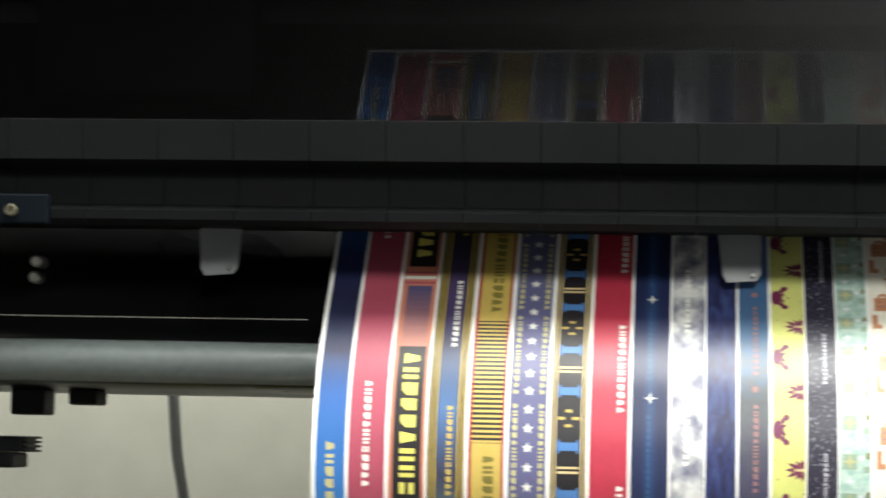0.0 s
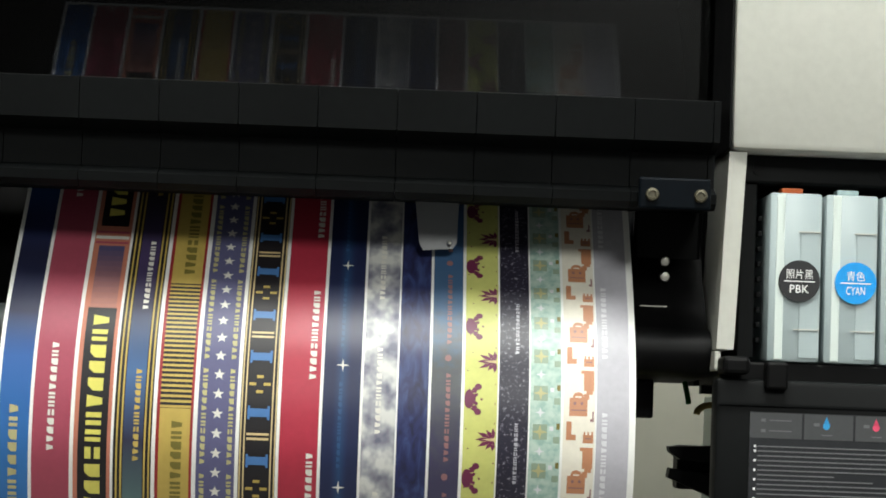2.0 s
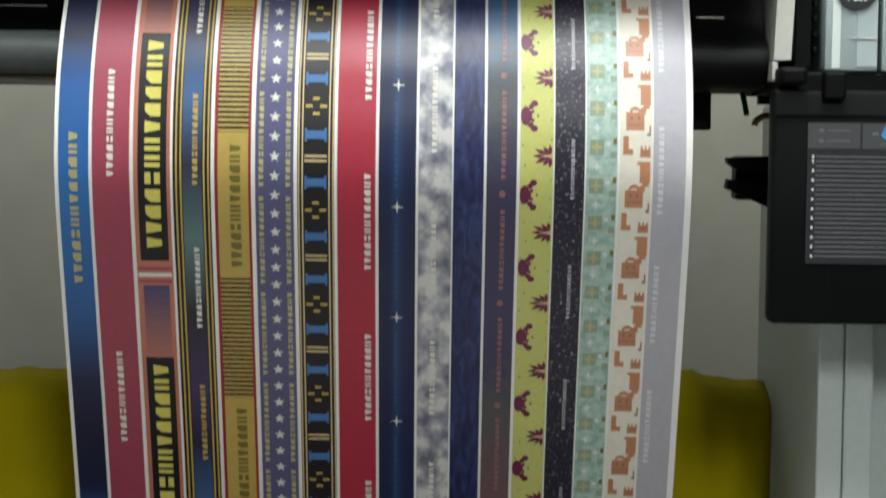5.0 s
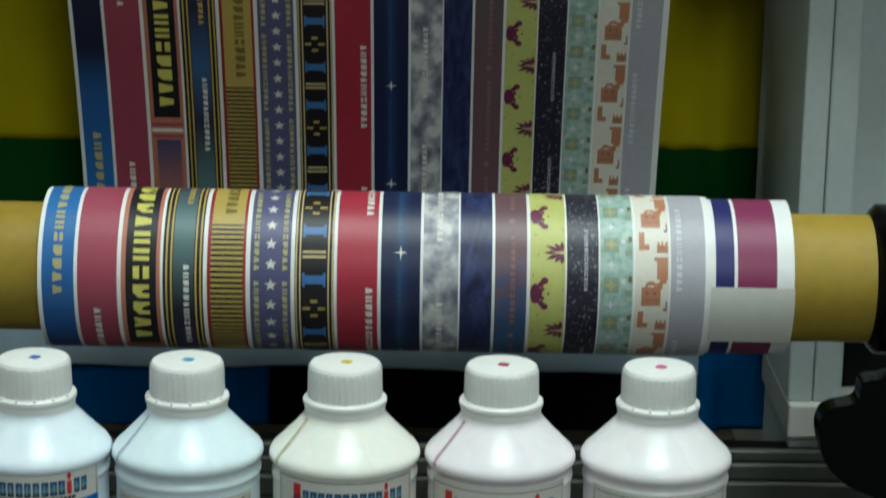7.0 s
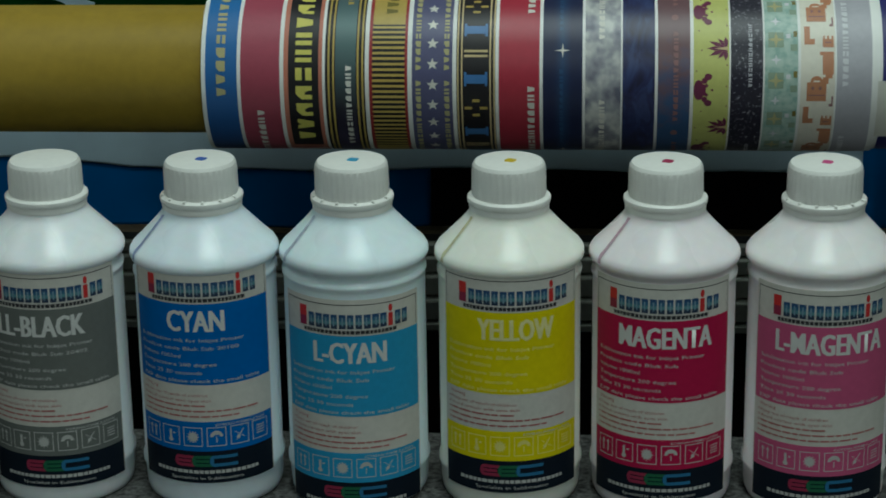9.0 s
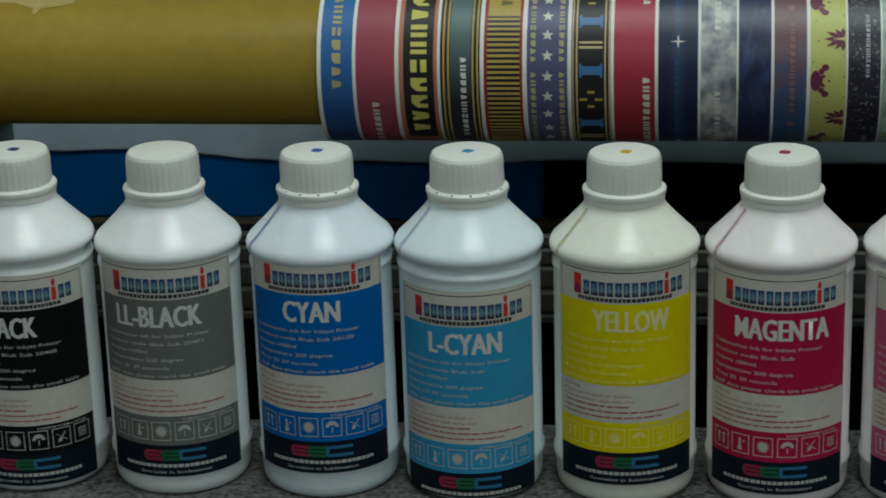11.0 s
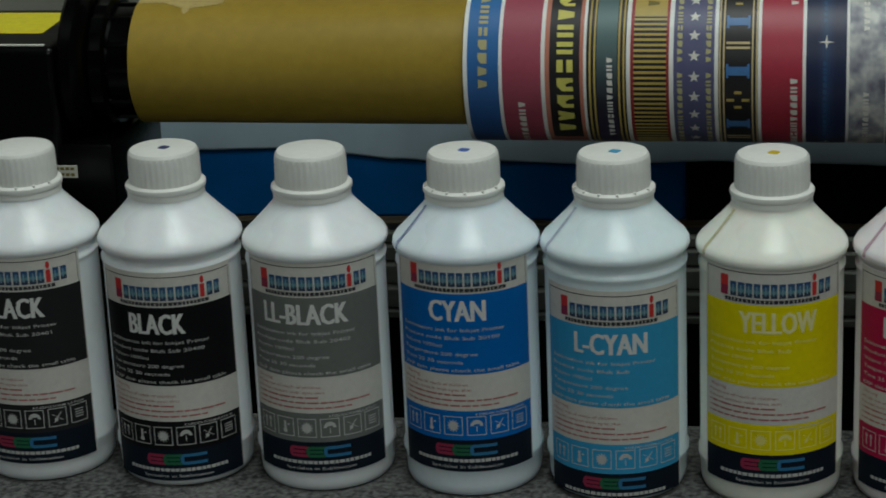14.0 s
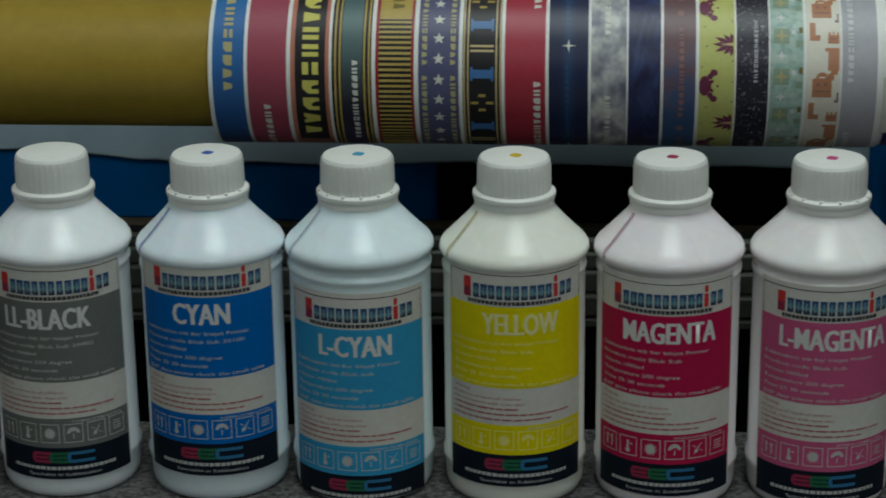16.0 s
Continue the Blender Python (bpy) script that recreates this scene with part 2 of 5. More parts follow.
def extrude_profile(bm, pts, x0, x1, mi=0, closed=True):
    """A profile of (y, z) points drawn out along x."""
    a = [bm.verts.new((x0, y, z)) for y, z in pts]
    b = [bm.verts.new((x1, y, z)) for y, z in pts]
    n = len(pts)
    for i in range(n if closed else n - 1):
        j = (i + 1) % n
        bm.faces.new((a[i], b[i], b[j], a[j])).material_index = mi
    if closed:
        bm.faces.new(a[::-1]).material_index = mi
        bm.faces.new(b).material_index = mi
    bmesh.ops.recalc_face_normals(bm, faces=bm.faces[:])
    return bm


def lathe(bm, prof, cx=0.0, cy=0.0, axis="z", seg=48, mi=0, cap=True, squash=None):
    """A profile of (radius, height) turned about an axis through (cx, cy)."""
    rings = []
    for r, h in prof:
        ring = []
        for k in range(seg):
            a = 2 * math.pi * k / seg
            rr = r * (squash(k, h) if squash else 1)
            if axis == "z":
                co = (cx + rr * math.cos(a), cy + rr * math.sin(a), h)
            elif axis == "x":
                co = (h, cx + rr * math.cos(a), cy + rr * math.sin(a))
            else:
                co = (cx + rr * math.cos(a), h, cy + rr * math.sin(a))
            ring.append(bm.verts.new(co))
        rings.append(ring)
    for r0, r1 in zip(rings, rings[1:]):
        for k in range(seg):
            bm.faces.new((r0[k], r0[(k + 1) % seg], r1[(k + 1) % seg], r1[k])).material_index = mi
    if cap:
        bm.faces.new(rings[0][::-1]).material_index = mi
        bm.faces.new(rings[-1]).material_index = mi
    bmesh.ops.recalc_face_normals(bm, faces=bm.faces[:])
    return bm


def sweep(bm, pts, radius, seg=10, mi=0):
    """A round bar along a list of points."""
    pts = [Vector(p) for p in pts]
    rings = []
    for i, p in enumerate(pts):
        t = (pts[min(i + 1, len(pts) - 1)] - pts[max(i - 1, 0)]).normalized()
        q = t.to_track_quat("Z", "Y")
        rings.append([bm.verts.new(p + q @ Vector((radius * math.cos(2 * math.pi * k / seg), radius * math.sin(2 * math.pi * k / seg), 0))) for k in range(seg)])
    for r0, r1 in zip(rings, rings[1:]):
        for k in range(seg):
            bm.faces.new((r0[k], r0[(k + 1) % seg], r1[(k + 1) % seg], r1[k])).material_index = mi
    bm.faces.new(rings[0][::-1])
    bm.faces.new(rings[-1])
    bmesh.ops.recalc_face_normals(bm, faces=bm.faces[:])
    return bm


def smooth_line(pts, n=16):
    """Catmull-Rom through points."""
    p = [Vector((*q, 0)) if len(q) == 2 else Vector(q) for q in pts]
    p = [2 * p[0] - p[1]] + p + [2 * p[-1] - p[-2]]
    out = []
    for i in range(1, len(p) - 2):
        for k in range(n):
            t = k / n
            a, b, c, d = p[i - 1:i + 3]
            out.append(0.5 * (2 * b + (c - a) * t + (2 * a - 5 * b + 4 * c - d) * t * t + (3 * b - a - 3 * c + d) * t ** 3))
    out.append(p[-2])
    return out


TEXTS = {}


def text_shape(s, bold=0.0):
    """Outline mesh of a line of text in the built-in font: vertices and faces, one unit high letters."""
    if (s, bold) not in TEXTS:
        cu = bpy.data.curves.new("lettering", "FONT")
        cu.body, cu.offset, cu.resolution_u, cu.space_character = s, bold, 2, 1 + 3.2 * bold
        ob = new("lettering", cu)
        bpy.context.view_layer.update()
        me = ob.evaluated_get(bpy.context.evaluated_depsgraph_get()).to_mesh()
        vs = [tuple(v.co) for v in me.vertices]
        fs = [tuple(p.vertices) for p in me.polygons]
        bpy.data.objects.remove(ob)
        bpy.data.curves.remove(cu)
        x0, x1 = min(v[0] for v in vs), max(v[0] for v in vs)
        TEXTS[s, bold] = ([((v[0] - x0) / (x1 - x0), v[1] / 0.72) for v in vs], fs)
    return TEXTS[s, bold]


class Sheet:
    """Collects flat print (u across, s along, in metres) and lays it on a curved surface."""

    def __init__(self, where, step):
        self.where, self.step = where, step
        self.v, self.f, self.m, self.uv = [], [], [], []
        self.mats = []

    def slot(self, material):
        if material not in self.mats:
            self.mats.append(material)
        return self.mats.index(material)

    def poly(self, pts, material, lift=1, faces=None):
        i0 = len(self.v)
        self.v += [self.where(u, s, lift) for u, s in pts]
        self.uv += [tuple(p) for p in pts]
        for f in (faces or [tuple(range(len(pts)))]):
            self.f.append(tuple(i0 + k for k in f))
            self.m.append(self.slot(material))

    def rect(self, u0, u1, s0, s1, material, lift=1):
        inner = [k * self.step for k in range(math.ceil(s0 / self.step), math.ceil(s1 / self.step))]
        cuts = [s0] + [c for c in inner if s0 + 1e-6 < c < s1 - 1e-6] + [s1]
        n = len(cuts) - 1
        nu = max(1, math.ceil((u1 - u0) / 0.012))
        pts = [(u0 + (u1 - u0) * i / nu, c) for c in cuts for i in range(nu + 1)]
        w = nu + 1
        self.poly(pts, material, lift, [(k * w + i, k * w + i + 1, (k + 1) * w + i + 1, (k + 1) * w + i) for k in range(n) for i in range(nu)])

    def ellipse(self, u, s, ru, rs, material, lift=2, n=10, turn=0.0):
        """A disc of thin slices, so that it follows a curved sheet."""
        m = max(6, n, math.ceil(rs / 0.0004) if rs > 0.003 else 0)
        pts = []
        for k in range(m + 1):
            a = math.pi * k / m
            w = max(ru * math.sin(a), ru * 0.02)
            pts += [(u - w, s - rs * math.cos(a)), (u + w, s - rs * math.cos(a))]
        self.poly(pts, material, lift, [(2 * k, 2 * k + 1, 2 * k + 3, 2 * k + 2) for k in range(m)])

    def star(self, u, s, r, points, inner, material, lift=2):
        pts = []
        for k in range(points * 2):
            rr = r if k % 2 == 0 else r * inner
            a = math.pi * k / points - math.pi / 2
            pts.append((u + rr * math.cos(a), s + rr * math.sin(a)))
        c = len(pts)
        self.poly(pts + [(u, s)], material, lift, [(k, (k + 1) % c, c) for k in range(c)])

    def glyphs(self, u, s, length, height, count, material, lift=3, seed=0):
        """A run of plain letter-sized blocks along the sheet, some notched, tapered or split."""
        rnd = random.Random(seed)
        pitch = length / count
        for k in range(count):
            a, b = s + k * pitch, s + k * pitch + pitch * rnd.uniform(0.68, 0.80)
            u0, u1 = u - height / 2, u + height / 2
            n, e, v = (b - a) * 0.40, height * 0.34, rnd.randrange(4)
            m = u + height * rnd.uniform(-0.1, 0.12)
            if v == 0:
                self.rect(u0, u1, a, a + n, material, lift)
                self.rect(u0, u1, b - n * 0.9, b, material, lift)
            elif v == 1:
                self.poly([(u0, a), (u1, a + n * 0.6), (u1, b - n * 0.6), (u0, b)], material, lift)
            elif v == 2:
                self.rect(u0, m - height * 0.11, a, b, material, lift)
                self.rect(m + height * 0.11, u1, a, b, material, lift)
            else:
                self.poly([(u0, a), (u1, a), (u1, b), (u0 + e, b), (u0, b - n)], material, lift)

    def text(self, s, a0, b0, width, height, material, lift=3, bold=0.0):
        vs, fs = text_shape(s, bold)
        self.poly([(a0 + width * x, b0 + height * y) for x, y in vs], material, lift, fs)

    def mesh(self, name):
        me = bpy.data.meshes.new(name)
        me.from_pydata(self.v, [], self.f)
        for m in self.mats:
            me.materials.append(m)
        me.polygons.foreach_set("material_index", self.m)
        lay = me.uv_layers.new(name="UVMap")
        idx = np.empty(len(me.loops), dtype=np.int32)
        me.loops.foreach_get("vertex_index", idx)
        lay.data.foreach_set("uv", np.array(self.uv)[idx].ravel())
        me.polygons.foreach_set("use_smooth", [True] * len(me.polygons))
        me.update()
        return me

    def place(self, name, parent, label=""):
        o = ORIGIN[parent]
        self.v = [tuple(Vector(p) - o) for p in self.v]
        ob = new(name, self.mesh(name))
        ob.parent = parent
        ORIGIN[ob] = o
        return tagged(ob, label)


# ---- room ----
solid("floor", boxed(-3.2, 3.2, -3.2, 2.5, -0.90, -0.80), FLOOR, "grey concrete workshop floor", "floor")
solid("wall_north", boxed(-3.2, 3.2, 2.3, 2.5, -0.80, 2.0), WALL, "plain off-white painted wall behind the printer", "wall")
# out-of-view walls, added dark so they return little light
solid("wall_south", boxed(-3.2, 3.2, -3.4, -3.2, -0.80, 2.0), WALL_LOW_BOUNCE, "unseen wall, kept dark grey to limit bounced light", "wall")
solid("wall_east", boxed(3.2, 3.4, -3.2, 2.3, -0.80, 2.0), WALL_LOW_BOUNCE, "unseen wall, kept dark grey to limit bounced light", "wall")
solid("wall_west", boxed(-3.4, -3.2, -3.2, 2.3, -0.80, 2.0), WALL_LOW_BOUNCE, "unseen wall, kept dark grey to limit bounced light", "wall")
solid("ceiling", boxed(-3.2, 3.2, -3.2, 2.3, 2.0, 2.1), CEIL, "plain white painted ceiling", "ceiling")
for lx, ly, wx, wy, lw in LAMPS:
    fx = thing("ceiling_light", lx, ly, 1.9, "long white fluorescent light fixture on the ceiling", "ceiling light", "ceiling lights")
    part("housing", boxed(lx - wx / 2 - 0.03, lx + wx / 2 + 0.03, ly - wy / 2 - 0.03, ly + wy / 2 + 0.03, 1.905, 2.0, 0.01), LAMP_HOUSING, fx)

# bench that the bottles stand on
BASE = -0.6065
bench = thing("bench", 0, 1.15, -0.80, "low bench with a grey speckled felt top", "bench")
part("bench_top", boxed(-1.3, 1.0, 0.90, 1.385, BASE - 0.03, BASE, 0.004), FELT, bench)
for bx in (-1.25, 0.95):
    for by in (0.94, 1.34):
        part("leg", boxed(bx - 0.02, bx + 0.02, by - 0.02, by + 0.02, -0.80, BASE - 0.03, 0.003), BLACK_PLASTIC, bench)

# ---- the printed sheet ----
PW = 0.433
PX = -0.2592
PROFILE = [(1.777, 0.310), (1.740, 0.2695), (1.690, 0.205), (1.640, 0.148), (1.600, 0.100), (1.571, 0.062), (1.555, 0.029), (1.548, -0.010), (1.553, -0.052),
           (1.584, -0.132), (1.618, -0.212), (1.650, -0.2905), (1.676, -0.372), (1.690, -0.450)]
_line = smooth_line(PROFILE, 14)
_arc = [0.0]
for _a, _b in zip(_line, _line[1:]):
    _arc.append(_arc[-1] + (_b - _a).length)
_zero = _arc[4 * 14]
_arc = [a - _zero for a in _arc]
S_TOP, S_END = _arc[0], _arc[-1]


def on_sheet(u, s, lift):
    """The place on the hanging sheet, s metres below the mark under the beam, a little proud of it."""
    k = min(max(int(np.searchsorted(_arc, s)) - 1, 0), len(_line) - 2)
    a, b = _line[k], _line[k + 1]
    f = (s - _arc[k]) / (_arc[k + 1] - _arc[k])
    p = a + (b - a) * f
    t = (b - a).normalized()
    n = Vector((t.y, -t.x))
    if n.x > 0:
        n = -n
    wave = 0.0015 * math.sin(u * 21 + 1) * max(0.0, min(1.0, (s - 0.1) / 0.2))
    return (PX + u, p.x + n.x * lift * 0.00015 + wave, p.y + n.y * lift * 0.00015)


RY, RZ, RR = 1.4640, -0.3790, 0.0530
R_MARK, R_ANG = 0.840, math.asin((-0.356 + 0.3790) / 0.0530)
RX = -0.2475


def on_roll(u, s, lift):
    a = R_ANG - (s - R_MARK) / RR
    r = RR + lift * 0.00015
    return (RX + u * 1.005, RY - r * math.cos(a), RZ + r * math.sin(a))


C = {k: ink("print_" + k, v) for k, v in dict(
    navy=(0.012, 0.018, 0.060), maroon=(0.33, 0.058, 0.092), red=(0.38, 0.028, 0.052), black=(0.012, 0.010, 0.012), gold=(0.47, 0.34, 0.085), lemon=(0.62, 0.56, 0.12),
    tan=(0.58, 0.45, 0.23), salmon=(0.48, 0.17, 0.11), pale=(0.68, 0.66, 0.60), slate=(0.095, 0.095, 0.19), sky=(0.06, 0.17, 0.39), khaki=(0.44, 0.40, 0.20), olive=(0.17, 0.14, 0.03), dimsky=(0.025, 0.075, 0.17),
    lime=(0.52, 0.53, 0.16), plum=(0.14, 0.02, 0.06), teal=(0.33, 0.46, 0.40), sage=(0.25, 0.33, 0.24), cream=(0.74, 0.70, 0.60), orange=(0.47, 0.21, 0.11),
    lilac=(0.42, 0.41, 0.45), mist=(0.62, 0.62, 0.64), scarlet=(0.30, 0.025, 0.03), rust=(0.26, 0.13, 0.13)).items()}
BLUE_FADE = ramp_mat("print_blue_fade", [(0.0, (0.012, 0.014, 0.04)), (0.15, (0.012, 0.016, 0.05)), (0.25, (0.025, 0.10, 0.30)), (0.50, (0.03, 0.16, 0.42)),
                                         (0.74, (0.025, 0.10, 0.30)), (0.89, (0.014, 0.02, 0.07)), (1.0, (0.012, 0.014, 0.04))], 0.343)
NIGHT = ramp_mat("print_night_fade", [(0.0, (0.06, 0.04, 0.11)), (0.14, (0.02, 0.02, 0.05)), (0.30, (0.05, 0.12, 0.26)), (0.45, (0.03, 0.03, 0.06)), (0.62, (0.11, 0.19, 0.19)),
                                      (0.80, (0.02, 0.02, 0.03)), (1.0, (0.06, 0.04, 0.11))], 0.313)
CLOUD = noise_mat("print_grey_clouds", [(0.32, (0.13, 0.13, 0.18)), (0.48, (0.32, 0.32, 0.35)), (0.62, (0.60, 0.60, 0.57))], 80, detail=2.5, stretch=(1, 0.8, 1))
DEEP = noise_mat("print_deep_blue", [(0.32, (0.014, 0.014, 0.045)), (0.5, (0.022, 0.028, 0.095)), (0.68, (0.040, 0.060, 0.16))], 130, stretch=(1, 0.35, 1), distort=1.2)
PLUMFADE = ramp_mat("print_plum_fade", [(0.0, (0.04, 0.10, 0.22)), (0.08, (0.05, 0.11, 0.20)), (0.13, (0.075, 0.08, 0.085)), (0.20, (0.05, 0.045, 0.09)), (0.33, (0.055, 0.045, 0.10)),
                                        (0.37, (0.085, 0.085, 0.085)), (0.43, (0.15, 0.085, 0.095)), (0.60, (0.16, 0.08, 0.09)), (0.88, (0.15, 0.08, 0.09)), (0.93, (0.04, 0.09, 0.20)), (1.0, (0.04, 0.10, 0.22))],
                    1.0, noise_amount=0.09, noise_scale=120)
SPECKS = noise_mat("print_black_specks", [(0.0, (0.014, 0.012, 0.022)), (0.56, (0.018, 0.016, 0.03)), (0.66, (0.14, 0.13, 0.16)), (0.74, (0.5, 0.5, 0.5))], 420, detail=5, distort=0.6)
TEALMIX = noise_mat("print_pale_teal", [(0.35, (0.26, 0.40, 0.35)), (0.5, (0.36, 0.49, 0.43)), (0.65, (0.44, 0.55, 0.48))], 180, detail=2)


def steps(first, period, lo, hi):
    k = math.floor((lo - first) / period)
    while first + k * period < hi:
        yield k, first + k * period
        k += 1


def clip(a, b, lo, hi):
    return max(a, lo), min(b, hi)


def print_stripe(i, sh, lo, hi, fade_u=None):
    """Draws stripe i of the design onto a sheet between lo and hi."""
    def run(u, first, period, length, height, material, seed):
        for k, s in steps(first, period, lo, hi):
            if s > lo and s + length < hi:
                sh.glyphs(u, s, length, height, 13, material, 3, seed)
            else:
                for q in range(13):
                    a = s + q * length / 13
                    if a > lo and a + length / 13 < hi:
                        sh.glyphs(u, a, length / 13, height, 1, material, 3, seed + q)

    def band(u0, u1, a, b, material, lift=2):
        a, b = clip(a, b, lo, hi)
        if b - a > 1e-4:
            sh.rect(u0, u1, a, b, material, lift)

    if i == 0:
        sh.rect(0.0028, 0.0233, lo, hi, BLUE_FADE)
        run(0.0128, 0.119, 0.345, 0.112, 0.0058, C["khaki"], 3)
    elif i == 1:
        sh.rect(0.0256, 0.0510, lo, hi, C["maroon"])
        run(0.0378, 0.075, 0.207, 0.076, 0.0044, C["pale"], 3)
    elif i == 2:
        sh.rect(0.0536, 0.0786, lo, hi, C["salmon"])
        for k, s in steps(0.0465, 0.240, lo, hi):
            band(0.0566, 0.0762, s, s + 0.164, C["black"])
            if s + 0.004 > lo and s + 0.16 < hi:
                sh.glyphs(0.0666, s + 0.006, 0.152, 0.0105, 13, C["lemon"], 3, 3)
            else:
                pitch = 0.152 / 13
                for q in range(13):
                    a = s + 0.006 + q * pitch
                    if a > lo and a + pitch < hi:
                        sh.glyphs(0.0666, a, pitch, 0.0105, 1, C["lemon"], 3, 40 + q)
            band(0.0545, 0.0776, s + 0.169, s + 0.171, C["maroon"])
            band(0.0545, 0.0776, s + 0.1735, s + 0.1765, C["pale"])
            band(0.0545, 0.0776, s + 0.179, s + 0.181, C["maroon"])
            n = 12
            for q in range(n):
                band(0.0575, 0.0755, s + 0.183 + q * 0.0585 / n, s + 0.183 + (q + 1) * 0.0585 / n, DUSKS[q])
    elif i == 3:
        sh.rect(0.0805, 0.1062, lo, hi, C["black"])
        for u in (0.0822, 0.0852, 0.1010, 0.1040):
            sh.rect(u, u + 0.0012, lo, hi, C["gold"], 2)
        sh.rect(0.0870, 0.1004, lo, hi, NIGHT, 2)
        for k, s in steps(-0.016, 0.108, lo, hi):
            if s > lo and s + 0.064 < hi:
                sh.glyphs(0.0955, s, 0.064, 0.0036, 13, C["gold"] if k % 2 else C["pale"], 3, 3)
    elif i == 4:
        sh.rect(0.1088, 0.1336, lo, hi, C["scarlet"])
        for k, s in steps(0.0225, 0.2005, lo, hi):
            band(0.1110, 0.1318, s + 0.0955, s + 0.2005, C["gold"])
            band(0.1110, 0.1318, s, s + 0.0955, C["black"])
            for q in range(27):
                band(0.1110, 0.1318, s + 0.0014 + q * 0.00354, s + 0.0014 + q * 0.00354 + 0.0017, C["gold"], 3)
            if s + 0.1 > lo and s + 0.195 < hi:
                sh.glyphs(0.1228, s + 0.104, 0.090, 0.0072, 13, C["olive"], 3, 3)
    elif i == 5:
        sh.rect(0.1365, 0.1625, lo, hi, C["slate"])
        for k, s in steps(0.0, 0.0134, lo + 0.004, hi):
            if lo + 0.004 < s < hi - 0.004:
                sh.star(0.1497, s, 0.0040, 5, 0.42, C["pale"])
        run(0.1405, 0.0175, 0.072, 0.067, 0.0032, C["khaki"], 3)
        run(0.1588, 0.0175, 0.072, 0.067, 0.0032, C["khaki"], 3)
    elif i == 6:
        sh.rect(0.1650, 0.1900, lo, hi, C["black"])
        for u in (0.1655, 0.1680, 0.1862, 0.1888):
            sh.rect(u, u + 0.0010, lo, hi, C["tan"], 2)
        for k, s in steps(0.028, 0.0715, lo, hi):
            def bit(u0, u1, a, b, material):
                if s + a > lo and s + b < hi:
                    sh.rect(u0, u1, s + a, s + b, material, 3)
            for u0, u1, a, b in ((0.1752, 0.1798, -0.0062, -0.0042), (0.1752, 0.1798, 0.0042, 0.0062), (0.1702, 0.1750, -0.001, 0.001), (0.1800, 0.1848, -0.001, 0.001)):
                bit(u0, u1, a, b, C["gold"])
            for c0 in (0.0195, 0.052):
                bit(0.1715, 0.1835, c0 - 0.0028, c0 + 0.0028, C["sky"])
                bit(0.1700, 0.1716, c0 - 0.0046, c0 + 0.0046, C["sky"])
                bit(0.1834, 0.1850, c0 - 0.0046, c0 + 0.0046, C["sky"])
            for c0 in (0.0332, 0.0364):
                bit(0.1700, 0.1850, c0, c0 + 0.0016, C["tan"])
    elif i == 7:
        sh.rect(0.1922, 0.2182, lo, hi, C["red"])
        run(0.2128, 0.0245, 0.1205, 0.072, 0.0044, C["pale"], 3)
    elif i == 8:
        sh.rect(0.2204, 0.2456, lo, hi, C["navy"])
        for q in range(9):
            w = 0.0007 * (9 - q)
            sh.rect(0.2330 - w, 0.2330 + w, lo, hi, GLOWS[q], 1 + 0.12 * (q + 1))
        for k, s in steps(0.0, 0.084, lo, hi):
            if lo + 0.008 < s < hi - 0.008:
                sh.star(0.2330, s, 0.0048, 4, 0.2, C["pale"], 3)
                sh.glyphs(0.2322, s + 0.012, 0.06, 0.0022, 13, C["dimsky"], 2.6, 3) if s + 0.075 < hi else None
    elif i == 9:
        sh.rect(0.2474, 0.2700, lo, hi, CLOUD)
        run(0.2580, -0.03, 0.1, 0.062, 0.0036, C["pale"], 3)
    elif i == 10:
        sh.rect(0.2712, 0.2917, lo, hi, DEEP)
    elif i == 11:
        sh.rect(0.2936, 0.3140, lo, hi, PLUMFADE)
        run(0.3050, 0.005, 0.082, 0.062, 0.0030, C["rust"], 3)
        for k, s in steps(0.076, 0.082, lo + 0.004, hi):
            if lo + 0.004 < s < hi - 0.004:
                sh.ellipse(0.3045, s, 0.0022, 0.0024, C["rust"])
    elif i == 12:
        sh.rect(0.3162, 0.3386, lo, hi, C["lime"])
        for k, s in steps(0.0235, 0.054, lo + 0.008, hi):
            if lo + 0.008 < s < hi - 0.04:
                for k2 in range(7):
                    g = math.radians(-84 + k2 * 28)
                    rr = 0.0128 if k2 in (2, 3, 4) else 0.0100
                    cu, cs = math.cos(g), math.sin(g)
                    sh.poly([(0.3372, s), (0.3372 - rr * 0.6 * cu + 0.0014 * cs, s + rr * 0.6 * cs * 0.8 + 0.0014 * cu), (0.3372 - rr * cu, s + rr * cs * 0.8),
                             (0.3372 - rr * 0.6 * cu - 0.0014 * cs, s + rr * 0.6 * cs * 0.8 - 0.0014 * cu)], C["plum"], 2 + 0.1 * k2)
                sh.poly([(0.3376, s - 0.0012), (0.3376, s + 0.0012), (0.3290, s)], C["tan"], 3.2)
                q = s + 0.0268
                sh.ellipse(0.3196, q, 0.0034, 0.0066, C["plum"])
                sh.rect(0.3200, 0.3240, q - 0.0036, q + 0.0036, C["plum"], 2.2)
                for e in (-1, 1):
                    sh.ellipse(0.3232, q + e * 0.0062, 0.0018, 0.0020, C["plum"], 2.3, 8)
                    sh.ellipse(0.3255, q + e * 0.0086, 0.0024, 0.0022, C["plum"], 2.4, 8)
                    sh.ellipse(0.3245, q + e * 0.0030, 0.0010, 0.0012, C["plum"], 2.5, 8)
                sh.ellipse(0.3280, q, 0.0008, 0.0008, C["plum"], 2, 6)
